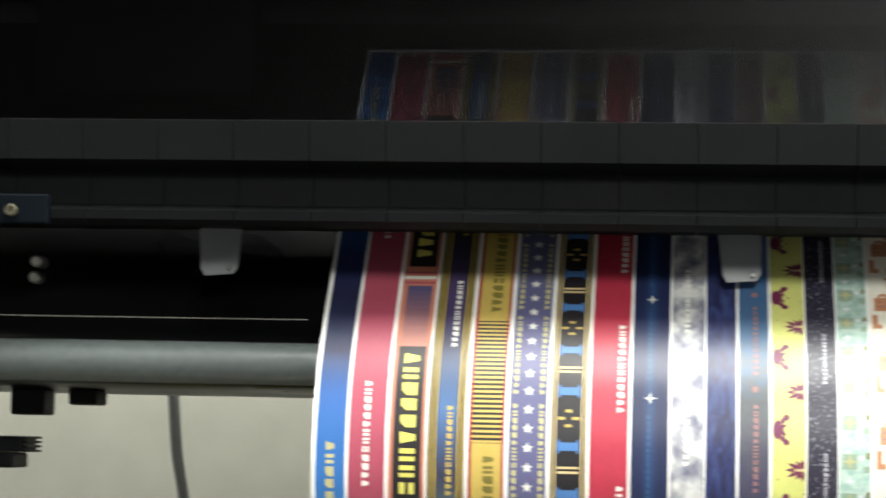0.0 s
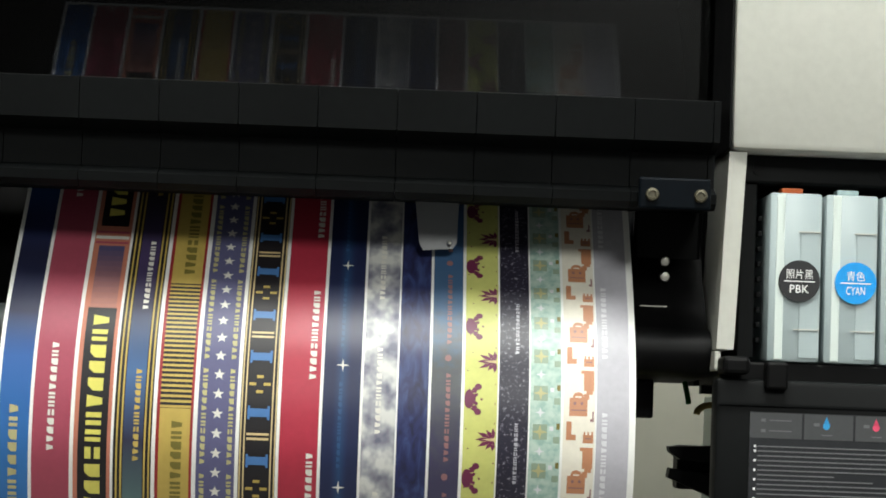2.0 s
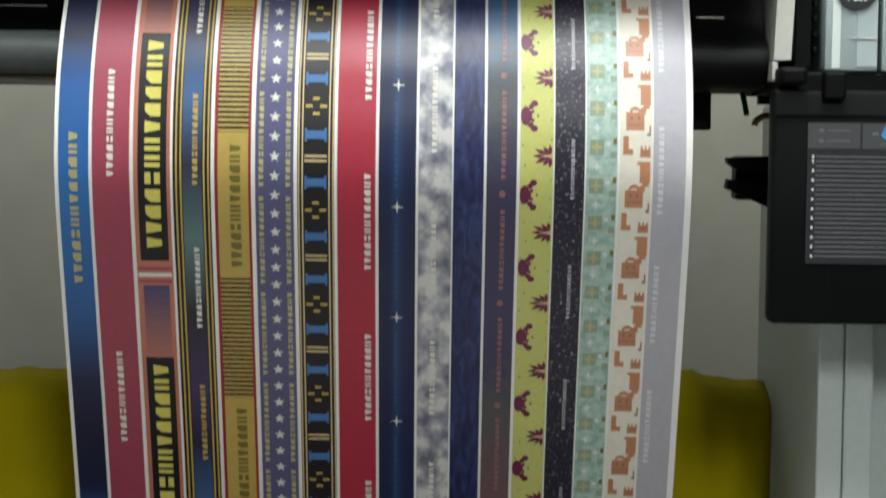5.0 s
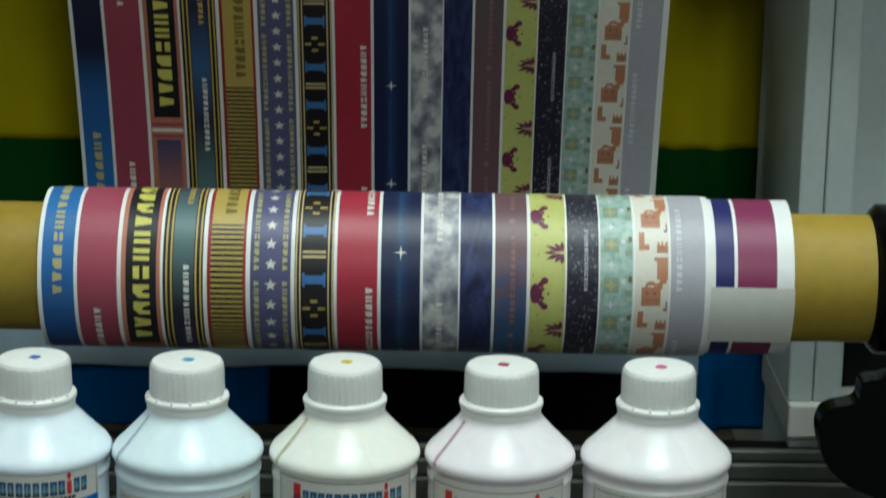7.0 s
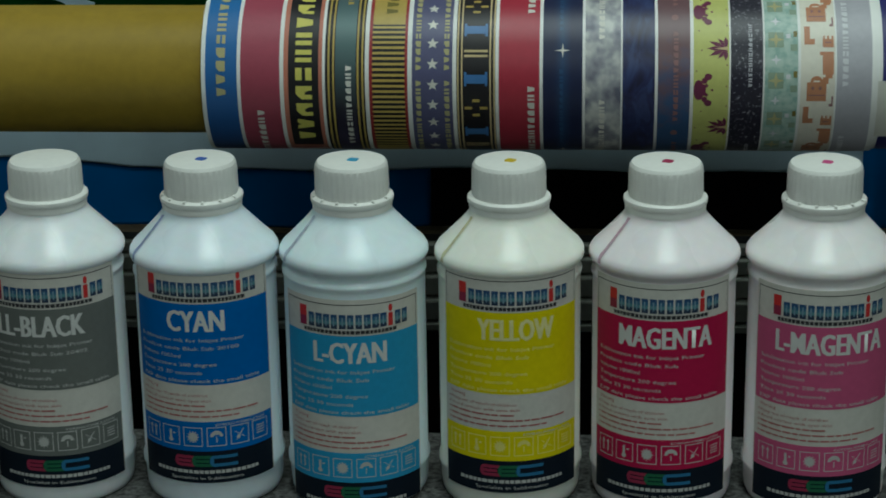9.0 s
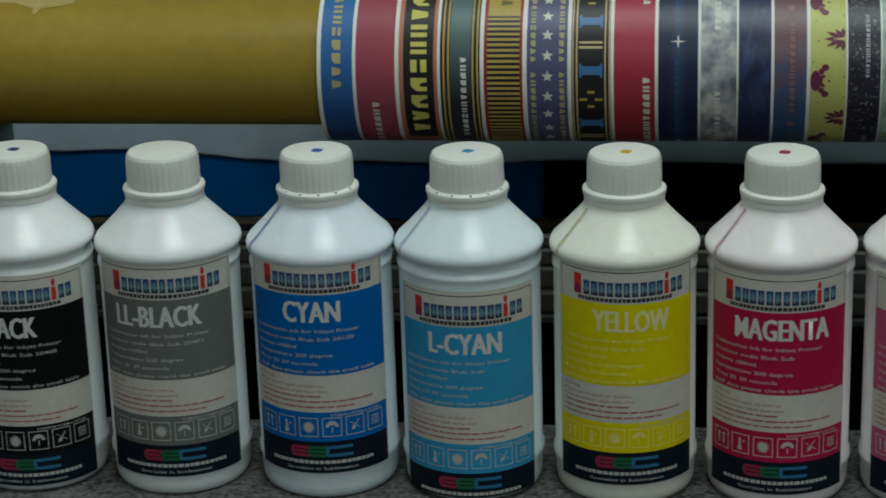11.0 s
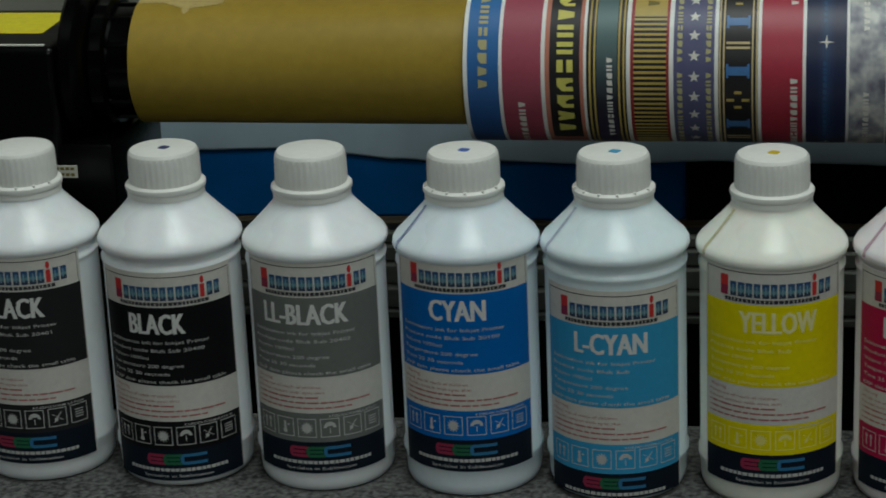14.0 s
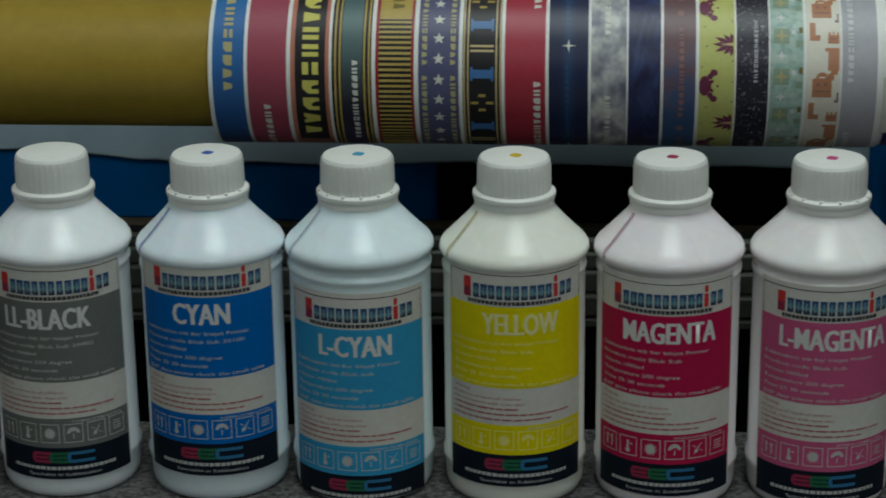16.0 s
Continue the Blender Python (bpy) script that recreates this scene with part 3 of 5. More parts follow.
        for k, s in steps(0.0, 0.0134, lo, hi):
            if lo < s < hi - 0.002:
                sh.ellipse(0.3372, s, 0.0005, 0.0005, C["plum"], 2, 5)
                sh.ellipse(0.3180 + 0.0016 * (k % 3), s + 0.004, 0.0005, 0.0005, C["plum"], 2, 5)
    elif i == 13:
        sh.rect(0.3397, 0.3600, lo, hi, SPECKS)
        run(0.3520, 0.030, 0.090, 0.042, 0.0024, C["lilac"], 6)
    elif i == 14:
        sh.rect(0.3611, 0.3820, lo, hi, TEALMIX)
        for k, s in steps(-0.007, 0.0264, lo + 0.008, hi):
            if lo + 0.008 < s < hi - 0.02:
                sh.rect(0.3632, 0.3730, s - 0.0052, s + 0.0052, C["sage"], 2)
                sh.star(0.3681, s, 0.0052, 4, 0.3, C["khaki"], 3)
                sh.star(0.3681, s + 0.0132, 0.0034, 4, 0.35, C["mist"], 2)
                sh.rect(0.3772, 0.3815, s + 0.003, s + 0.0075, C["sage"], 2)
                sh.rect(0.3745, 0.3772, s - 0.004, s - 0.001, C["mist"], 2)
                sh.rect(0.3792, 0.3815, s - 0.006, s - 0.002, C["olive"], 2)
    elif i == 15:
        sh.rect(0.3838, 0.4053, lo, hi, C["cream"])
        for k, s in steps(0.0, 0.0530, lo + 0.01, hi):
            if lo + 0.038 < s < hi - 0.026:
                s += 0.001
                sh.rect(0.3877, 0.4000, s - 0.0060, s + 0.0064, C["orange"], 2)
                sh.ellipse(0.3938, s - 0.0066, 0.0038, 0.0034, C["orange"], 2.2, 12)
                sh.rect(0.3975, 0.4012, s - 0.0092, s - 0.0050, C["orange"], 2.3)
                for du in (-0.0024, 0.0024):
                    sh.ellipse(0.3938 + du, s - 0.0022, 0.0010, 0.0012, C["rust"], 3, 6)
                sh.rect(0.3918, 0.3958, s - 0.0072, s - 0.0062, C["cream"], 3)
                sh.rect(0.3890, 0.3990, s + 0.0020, s + 0.0028, C["rust"], 3)
                sh.rect(0.3956, 0.4044, s - 0.0255, s - 0.0232, C["orange"], 2.1)
                sh.rect(0.3974, 0.4044, s - 0.0232, s - 0.0110, C["orange"], 2.2)
                sh.rect(0.3992, 0.4036, s - 0.0110, s - 0.0085, C["orange"], 2.3)
                sh.rect(0.3974, 0.4044, s - 0.0340, s - 0.0284, C["orange"], 2)
                for du in (0.3978, 0.4003, 0.4030):
                    sh.rect(du, du + 0.0012, s - 0.0362, s - 0.0340, C["orange"], 2)
                sh.rect(0.3990, 0.4028, s - 0.0320, s - 0.0312, C["rust"], 3)
                sh.rect(0.3859, 0.3895, s + 0.0102, s + 0.0190, C["orange"], 2)
                sh.rect(0.3859, 0.3925, s + 0.0190, s + 0.0228, C["orange"], 2.1)
                sh.rect(0.4034, 0.4044, s + 0.0030, s + 0.0100, C["rust"], 2)
                sh.rect(0.4020, 0.4034, s + 0.0082, s + 0.0100, C["rust"], 2)
    else:
        sh.rect(0.4064, 0.4285, lo, hi, C["lilac"])
        run(0.4118, 0.012, 0.0985, 0.062, 0.0036, C["mist"], 3)


DUSKS = [ink("print_dusk", tuple(a + (b - a) * q / 11 for a, b in zip((0.075, 0.065, 0.14), (0.40, 0.16, 0.12)))) for q in range(12)]
GLOWS = [ink("print_glow", tuple(a + (b - a) * (q / 8) ** 1.5 for a, b in zip((0.013, 0.019, 0.062), (0.016, 0.048, 0.125)))) for q in range(9)]
STRIPES = ["blue fading stripe", "maroon stripe", "salmon and black stripe", "dark stripe with gold lines", "red and gold stripe", "slate blue stripe with stars",
           "black stripe with tan and blue marks", "red stripe", "navy stripe with white stars", "cloudy grey stripe", "deep blue mottled stripe", "plum fading stripe",
           "lime stripe with plum motifs", "black speckled stripe", "pale teal tiled stripe", "cream stripe with orange motifs", "lilac grey stripe"]

sheet = thing("printed_sheet", PX + PW / 2, 1.6, 0.10, "white printing paper with bright mirrored strap designs hanging from the printer", "paper")
base = Sheet(lambda u, s, l: on_sheet(u, s, -2), 0.006)
base.rect(0, PW, S_TOP, S_END, PAPER)
base.place("paper_web", sheet)
back = Sheet(lambda u, s, l: on_sheet(u, s, -4), 0.006)
back.rect(0, PW, S_TOP, S_END, PAPER)
back.place("paper_back", sheet)
for i, lab in enumerate(STRIPES):
    sh = Sheet(on_sheet, 0.006)
    print_stripe(i, sh, S_TOP + 0.004, S_END)
    sh.place("printed_stripe", sheet, lab)

# take-up roll on its cardboard core
roll = thing("take_up_roll", 0.0, RY, RZ, "roll of printed paper wound on a brown cardboard core", "paper roll")
lathe_core = lathe(bmesh.new(), [(0.0385, -0.478), (0.0427, -0.4785), (0.0427, -0.30), (0.0427, 0.0), (0.0427, 0.2965), (0.0385, 0.297)], RY, RZ, "x", 72, 0, False,
                   lambda k, h: 1 + 0.004 * math.sin(k * 0.7) * (1 if h < -0.47 else 0))
core = part("core", lathe_core, CARD, roll, "brown cardboard tube with a torn end", 40)
torn = bmesh.new()
rows = []
for q in range(41):
    f = q / 40
    x = -0.4787 + 0.0600 * f
    low = 1.37 - 0.15 * max(0.0, min(1.0, (f - 0.30) / 0.2)) + 0.04 * math.sin(f * 5.0) - (0.14 if 0.57 < f < 0.63 else 0.0) + 0.55 * max(0.0, f - 0.66) + 0.018 * math.sin(q * 2.3)
    rows.append([torn.verts.new((x, RY - 0.0431 * math.cos(low + (1.75 - low) * g / 6), RZ + 0.0431 * math.sin(low + (1.75 - low) * g / 6))) for g in range(7)])
for p, q in zip(rows, rows[1:]):
    for g in range(6):
        torn.faces.new((p[g], q[g], q[g + 1], p[g + 1]))
bmesh.ops.recalc_face_normals(torn, faces=torn.faces[:])
part("torn_patch", torn, CARD_TORN, core, "torn pale cardboard layer", 180)
S0, S1 = R_MARK - 0.135, R_MARK + 0.175
under = Sheet(lambda u, s, l: (RX + u, RY - (RR - 0.0016 + l * 0.00015) * math.cos(R_ANG - (s - R_MARK) / RR), RZ + (RR - 0.0016 + l * 0.00015) * math.sin(R_ANG - (s - R_MARK) / RR)), 0.003)
under.rect(0.0, 0.4885, R_MARK - math.pi * RR, R_MARK + math.pi * RR, PAPER, 0)
under.rect(0.4376, 0.4496, S0, S1, ink("print_ink_blue", (0.02, 0.02, 0.13)))
under.rect(0.4518, 0.4772, S0, S1, ink("print_wine", (0.22, 0.03, 0.09)))
under.place("under_layer", roll, "older printed layer sticking out at the end of the roll")
# how far each stripe of the wound layer is shifted against the hanging one
SLIP = {0: -0.050, 1: -0.025, 2: -0.0165, 4: -0.0045, 5: -0.024, 6: -0.010, 7: -0.007, 8: -0.002, 12: 0.003, 13: -0.020, 14: -0.0072, 15: 0.015}
wound = Sheet(lambda u, s, l: on_roll(u, s, -1), 0.003)
wound.rect(0, PW, R_MARK - math.pi * RR, R_MARK + math.pi * RR, PAPER)
wound.place("paper_winding", roll)
for i, lab in enumerate(STRIPES):
    off = SLIP.get(i, 0.0)
    sh = Sheet(lambda u, s, l: on_roll(u, s + off, l), 0.003)
    print_stripe(i, sh, S0 - off, S1 - off)
    sh.place("printed_stripe", roll, lab)
for ex in (RX + 0.0002, RX + 0.4882):
    ends = lathe(bmesh.new(), [(0.0410, ex - 0.0002), (RR - 0.001, ex - 0.0002), (RR - 0.001, ex), (0.0410, ex)], RY, RZ, "x", 64, 0, False)
    part("roll_end", ends, PAPER, roll)
tape = Sheet(lambda u, s, l: (RX + u, RY - (RR + 0.0004) * math.cos(R_ANG - (s - R_MARK) / RR), RZ + (RR + 0.0004) * math.sin(R_ANG - (s - R_MARK) / RR)), 0.003)
tape.poly([(0.4345 + 0.0543 * f, 0.8570 + 0.0005 * f + 0.042 * g) for g in np.linspace(0, 1, 12) for f in (0, 0.5, 1)], TAPE, 1,
          [(3 * g + i, 3 * g + i + 1, 3 * g + i + 4, 3 * g + i + 3) for g in range(11) for i in (0, 1)])
tape.place("paper_tab", roll, "blank white paper patch stuck on the roll")

# ---- printer ----
printer = thing("printer", 0.0, 1.75, -0.80, "large black and white roll printer on a metal stand", "printer")
# paper guide with its rounded lip
guide = [(1.735, 0.175), (1.672, 0.168), (1.655, 0.140), (1.628, 0.098), (1.612, 0.084), (1.611, 0.082), (1.596, 0.066)]
nose = [(1.590 + 0.0 - 0.019 * math.sin(a), 0.0475 + 0.0165 * math.cos(a)) for a in np.linspace(0.2, 2.7, 12)]
part("paper_guide", extrude_profile(bmesh.new(), guide + [tuple(p) for p in nose] + [(1.62, 0.030), (1.735, 0.028)], -0.62, 0.1722), GUIDE, printer, "dark grey curved paper guide", 35)
part("guide_end", extrude_profile(bmesh.new(), guide + [tuple(p) for p in nose] + [(1.62, 0.030), (1.735, 0.028)], 0.1724, 0.2275), BLACK_PLASTIC, printer, "matt black end of the paper guide", 35)
# thin shell over the nose; its pale colour carries the highlight band
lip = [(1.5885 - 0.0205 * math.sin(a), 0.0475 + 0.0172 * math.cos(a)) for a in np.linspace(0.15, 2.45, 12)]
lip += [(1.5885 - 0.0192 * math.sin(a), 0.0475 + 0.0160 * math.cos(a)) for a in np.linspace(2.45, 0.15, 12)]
part("guide_lip", extrude_profile(bmesh.new(), lip, -0.62, 0.1700), LIP_SHEEN, printer, "rounded lip of the paper guide, highlight painted in as grey", 60)
part("guide_seam", boxed(-0.62, -0.275, 1.6085, 1.611, 0.0822, 0.0829), STEEL, printer, "thin bright metal edge strip")
part("guide_seam", boxed(0.181, 0.200, 1.6085, 1.611, 0.0800, 0.0807), STEEL, printer, "thin bright metal edge strip")
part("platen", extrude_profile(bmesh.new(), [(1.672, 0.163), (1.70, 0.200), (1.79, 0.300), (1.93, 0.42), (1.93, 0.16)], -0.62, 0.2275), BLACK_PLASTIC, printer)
# beam of joined panels above the outlet
prof = [(1.585, 0.2245), (1.600, 0.2270), (1.640, 0.2270), (1.648, 0.156), (1.606, 0.1495), (1.598, 0.1535), (1.597, 0.1600), (1.612, 0.1655), (1.612, 0.1900), (1.588, 0.1960)]
prof = [(y * 0.965 if y < 1.63 else y, z * 0.965) for y, z in prof]
sx, wide = -0.2637, 0.0536
for k in range(-6, 10):
    x0, x1 = sx + k * wide, sx + (k + 1) * wide
    if x0 > 0.219:
        break
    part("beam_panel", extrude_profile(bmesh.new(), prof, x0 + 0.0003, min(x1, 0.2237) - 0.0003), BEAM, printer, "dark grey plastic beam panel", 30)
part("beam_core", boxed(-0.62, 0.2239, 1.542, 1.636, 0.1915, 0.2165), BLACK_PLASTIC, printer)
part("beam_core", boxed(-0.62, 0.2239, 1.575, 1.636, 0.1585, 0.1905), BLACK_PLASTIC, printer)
# smoked window and what is behind it
part("window", boxed(-0.62, 0.2310, 1.628, 1.631, 0.2225, 0.42), SMOKED, printer, "smoked see-through front window").visible_shadow = False
part("inner_back", boxed(-0.62, 0.2310, 1.95, 1.96, 0.16, 0.50), BLACK_PLASTIC, printer)
part("top_cover", boxed(-0.62, 0.2310, 1.628, 1.96, 0.421, 0.47, 0.006), BLACK_PLASTIC, printer)
part("carriage", boxed(-0.500, -0.330, 1.66, 1.70, 0.252, 0.40, 0.006), BLACK_PLASTIC, printer, "black print carriage")
part("carriage_rail", boxed(-0.62, 0.2310, 1.84, 1.86, 0.335, 0.36, 0.003), ALU, printer)
# clear hold-down tabs
for tx in (-0.3405, 0.0345):
    bm = bmesh.new()
    a = [(-0.0160, 0.1555), (0.0160, 0.1555), (0.0150, 0.1190), (0.012, 0.1145), (-0.0085, 0.1130), (-0.0115, 0.1180)]
    f = bm.faces.new([bm.verts.new((tx + x, 1.608 - 0.25 * (0.1555 - z), z)) for x, z in a])
    r = bmesh.ops.extrude_face_region(bm, geom=[f])
    for v in r["geom"]:
        if isinstance(v, bmesh.types.BMVert):
            v.co.y += 0.002
    bmesh.ops.recalc_face_normals(bm, faces=bm.faces[:])
    tab = part("hold_down_tab", bm, CLEAR_TAB, printer, "clear plastic hold-down tab")
    part("rivet", lathe(bmesh.new(), [(0.0016, 1.5975), (0.0016, 1.5955), (0.0008, 1.5945)], tx + 0.0098, 0.1185, "y", 12), STEEL, tab)
# end bracket, screws
DULL_SCREW = mat("dull_brass_screw", (0.10, 0.09, 0.06), 0.45, metal=0.5)
BRACKET = mat("blued_bracket", (0.0015, 0.003, 0.005), 0.55, vary=0.2, spec=0.06)
for x0, x1, side in ((0.1735, 0.2235, 1), (-0.62, -0.458, -1)):
    br = part("end_bracket", boxed(x0 * 0.975, x1 * 0.975, 1.528, 1.535, 0.1425, 0.1636, 0.0015), BRACKET, printer, "dark metal bracket")
    for q in ((0.1780, 0.2107) if side > 0 else (-0.473, -0.5067)):
        part("screw", lathe(bmesh.new(), [(0.0046, 1.528), (0.0046, 1.5260), (0.0039, 1.5245), (0.0025, 1.5243), (0.0020, 1.5258)], q, 0.1518, "y", 20), DULL_SCREW, br, "brass screw", 40)
end_plate = part("end_plate", boxed(0.1795, 0.2270, 1.640, 1.652, 0.032, 0.1515, 0.002), BLACK_PLASTIC, printer)
for cx, cz in ((0.1996, 0.1133), (0.1998, 0.1023)):
    part("screw", lathe(bmesh.new(), [(0.0037, 1.640), (0.0037, 1.6250), (0.0030, 1.6232), (0.0016, 1.6230)], cx, cz, "y", 20), STEEL, end_plate, "", 40)
part("screw", lathe(bmesh.new(), [(0.0018, 1.630), (0.0018, 1.5860), (0.001, 1.585)], 0.2178, 0.0572, "y", 12), STEEL, end_plate)
for cx, cz in ((-0.4815, 0.1235), (-0.4825, 0.1115)):
    part("screw", lathe(bmesh.new(), [(0.0045, 1.640), (0.0045, 1.621), (0.003, 1.6195)], cx, cz, "y", 16), STEEL, printer)
part("end_filler", boxed(0.2275, 0.2345, 1.660, 1.700, 0.026, 0.1860), BLACK_PLASTIC, printer)
# white housing and cartridge bay
part("housing", boxed(0.2335, 0.80, 1.545, 1.96, 0.1868, 0.47, 0.005), WHITE_PLASTIC, printer, "white plastic end housing", 40)
part("side_cover", boxed(0.2316, 0.2333, 1.5465, 1.660, 0.1875, 0.470, 0.0005), BLACK_PLASTIC, printer, "matt black cover on the side of the housing")
bm = bmesh.new()
extr = [(0.2332, 0.1858), (0.2452, 0.1858), (0.2395, 0.0500), (0.2278, 0.0500)]
f = bm.faces.new([bm.verts.new((x, 1.552, z)) for x, z in extr])
r = bmesh.ops.extrude_face_region(bm, geom=[f])
for v in r["geom"]:
    if isinstance(v, bmesh.types.BMVert):
        v.co.y += 0.09
bmesh.ops.recalc_face_normals(bm, faces=bm.faces[:])
part("post", bm, WHITE_PLASTIC, printer, "narrow white post")
part("post_foot", boxed(0.2270, 0.2310, 1.553, 1.62, 0.0355, 0.0490, 0.001), WHITE_PLASTIC, printer)
part("bay_back", boxed(0.2310, 0.80, 1.645, 1.655, 0.02, 0.187), BLACK_PLASTIC, printer)
part("bay_header", boxed(0.2455, 0.80, 1.572, 1.60, 0.1665, 0.1862, 0.002), DOOR_PLASTIC, printer)
for hx in (0.2565, 0.345):
    part("header_hole", lathe(bmesh.new(), [(0.0042, 1.574), (0.0042, 1.5712)], hx, 0.1765, "y", 20), BLACK_PLASTIC, printer)
part("bay_side", boxed(0.2445, 0.2560, 1.570, 1.65, 0.045, 0.1660, 0.001), DOOR_PLASTIC, printer)
for q in range(9):
    part("bay_clip", boxed(0.2565, 0.2592, 1.566, 1.576, 0.056 + q * 0.0105, 0.0595 + q * 0.0105, 0.0004), DOOR_PLASTIC, printer)
part("bay_floor", boxed(0.2310, 0.80, 1.556, 1.655, 0.026, 0.0425, 0.002), BLACK_PLASTIC, printer)
LABELS = [("PBK", (0.02, 0.02, 0.022)), ("CYAN", (0.0, 0.30, 0.75)), ("", (0.70, 0.03, 0.16))]
for q, (name, col) in enumerate(LABELS):
    x0 = 0.2622 + q * 0.0386
    cart = thing("ink_cartridge", x0 + 0.018, 1.58, 0.0428, "frosted translucent ink cartridge with a round %s label" % ("black", "bright blue", "magenta")[q], "ink cartridge", "ink cartridges")
    bm = boxed(x0, x0 + 0.0362, 1.553, 1.64, 0.0430, 0.1590, 0.0022)
    body = part("body", bm, CARTRIDGE, cart, "", 40)
    part("corner_strip", boxed(x0 + 0.0048, x0 + 0.0105, 1.5522, 1.5532, 0.0445, 0.1580, 0.0004), CARTRIDGE_PALE, body)
    part("inner_wall", boxed(x0 + 0.0215, x0 + 0.0355, 1.5522, 1.5532, 0.046, 0.1325, 0.0004), CARTRIDGE, body)
    part("ridge", boxed(x0 + 0.020, x0 + 0.0355, 1.5515, 1.5525, 0.1320, 0.1328), WHITE_PLASTIC, body)
    part("ridge", boxed(x0 + 0.018, x0 + 0.0355, 1.5515, 1.5525, 0.0650, 0.0658), WHITE_PLASTIC, body)
    part("plug", boxed(x0 + 0.009, x0 + 0.024, 1.562, 1.575, 0.1592, 0.1632, 0.0008), [mat("plug_rubber", ((0.5, 0.09, 0.01), (0.45, 0.60, 0.62), (0.6, 0.05, 0.12))[q], 0.5)], cart)
    cx, cz = x0 + 0.0210, 0.0985
    disc = part("round_label", lathe(bmesh.new(), [(0.0143, 1.5512), (0.0143, 1.5506)], cx, cz, "y", 40), ink("label_disc", col), cart)
    pr = Sheet(lambda u, s, l: (u, 1.5503, s), 1.0)
    if name:
        pr.text(name, cx - 0.0066, cz - 0.0080, 0.0132, 0.0056, WHITE_INK, 1, 0.01)
        pr.rect(cx - 0.0105, cx + 0.0105, cz - 0.0006, cz + 0.0002, WHITE_INK)
        cjk = ("\u7167\u7247\u9ed1", "\u9752\u8272")[q]
        pr.text(cjk, cx - 0.0031 * len(cjk), cz + 0.0020, 0.0062 * len(cjk), 0.0052, WHITE_INK, 1)
    else:
        pr.rect(cx - 0.0105, cx + 0.0105, cz - 0.0006, cz + 0.0002, WHITE_INK)
    pr.place("label_print", disc)
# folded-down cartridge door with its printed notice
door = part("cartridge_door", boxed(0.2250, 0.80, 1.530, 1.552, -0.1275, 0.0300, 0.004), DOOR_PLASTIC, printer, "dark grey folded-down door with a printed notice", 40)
part("door_edge", boxed(0.2262, 0.80, 1.5275, 1.5295, 0.0125, 0.0140), DOOR_PLASTIC, door)
part("latch", boxed(0.2575, 0.2725, 1.522, 1.536, 0.0235, 0.0420, 0.002), BLACK_PLASTIC, door)
part("hinge", boxed(0.2290, 0.2470, 1.524, 1.560, 0.0330, 0.0450, 0.003), BLACK_PLASTIC, printer)
part("door_groove", boxed(0.2640, 0.2646, 1.5290, 1.5302, -0.1255, -0.089), BEAM, door)
NOTICE = mat("notice_film", (0.022, 0.023, 0.026), 0.42, vary=0.1, spec=0.2)
part("notice", boxed(0.2485, 0.60, 1.5290, 1.5297, -0.0865, 0.0085), NOTICE, door, "grey printed notice film")
PALE = ink("notice_print", (0.12, 0.125, 0.13))
nt = Sheet(lambda u, s, l: (u, 1.5288 - l * 0.00005, s), 1.0)
TAB_GREY = ink("notice_tab", (0.055, 0.057, 0.06))
nt.rect(0.2485, 0.2835, -0.0090, 0.0080, TAB_GREY)
nt.rect(0.2850, 0.3180, -0.0090, 0.0080, TAB_GREY)
nt.rect(0.3195, 0.3600, -0.0090, 0.0080, TAB_GREY)
for zz in (0.0030, -0.0040):
    nt.rect(0.2560, 0.2590, zz - 0.001, zz + 0.001, PALE, 2)
    nt.rect(0.2615, 0.2765, zz - 0.0004, zz + 0.0004, PALE, 2)
for ux, col in ((0.3000, (0.03, 0.35, 0.70)), (0.3335, (0.75, 0.08, 0.16))):
    dm = ink("drop_mark", col)
    nt.ellipse(ux, 0.0005, 0.0023, 0.0026, dm, 2, 12)
    nt.poly([(ux - 0.0019, 0.0018), (ux + 0.0019, 0.0018), (ux, 0.0066)], dm, 2)
    nt.rect(ux - 0.0085, ux - 0.0045, 0.0, 0.0022, PALE, 2)
    nt.rect(ux - 0.003, ux + 0.004, -0.0062, -0.0055, PALE, 2)
rr = random.Random(5)
zz = -0.0145
for q in range(22):
    first = q in (0, 1, 3, 5, 7, 9, 11, 13, 15, 17, 19, 21)
    if first:
        nt.rect(0.2515, 0.2530, zz - 0.0008, zz + 0.0008, WHITE_INK, 2)
    nt.rect(0.2540, 0.2540 + rr.uniform(0.05, 0.11), zz - 0.00045, zz + 0.00045, PALE, 2)
    zz -= 0.00318
nt.place("notice_print", door)
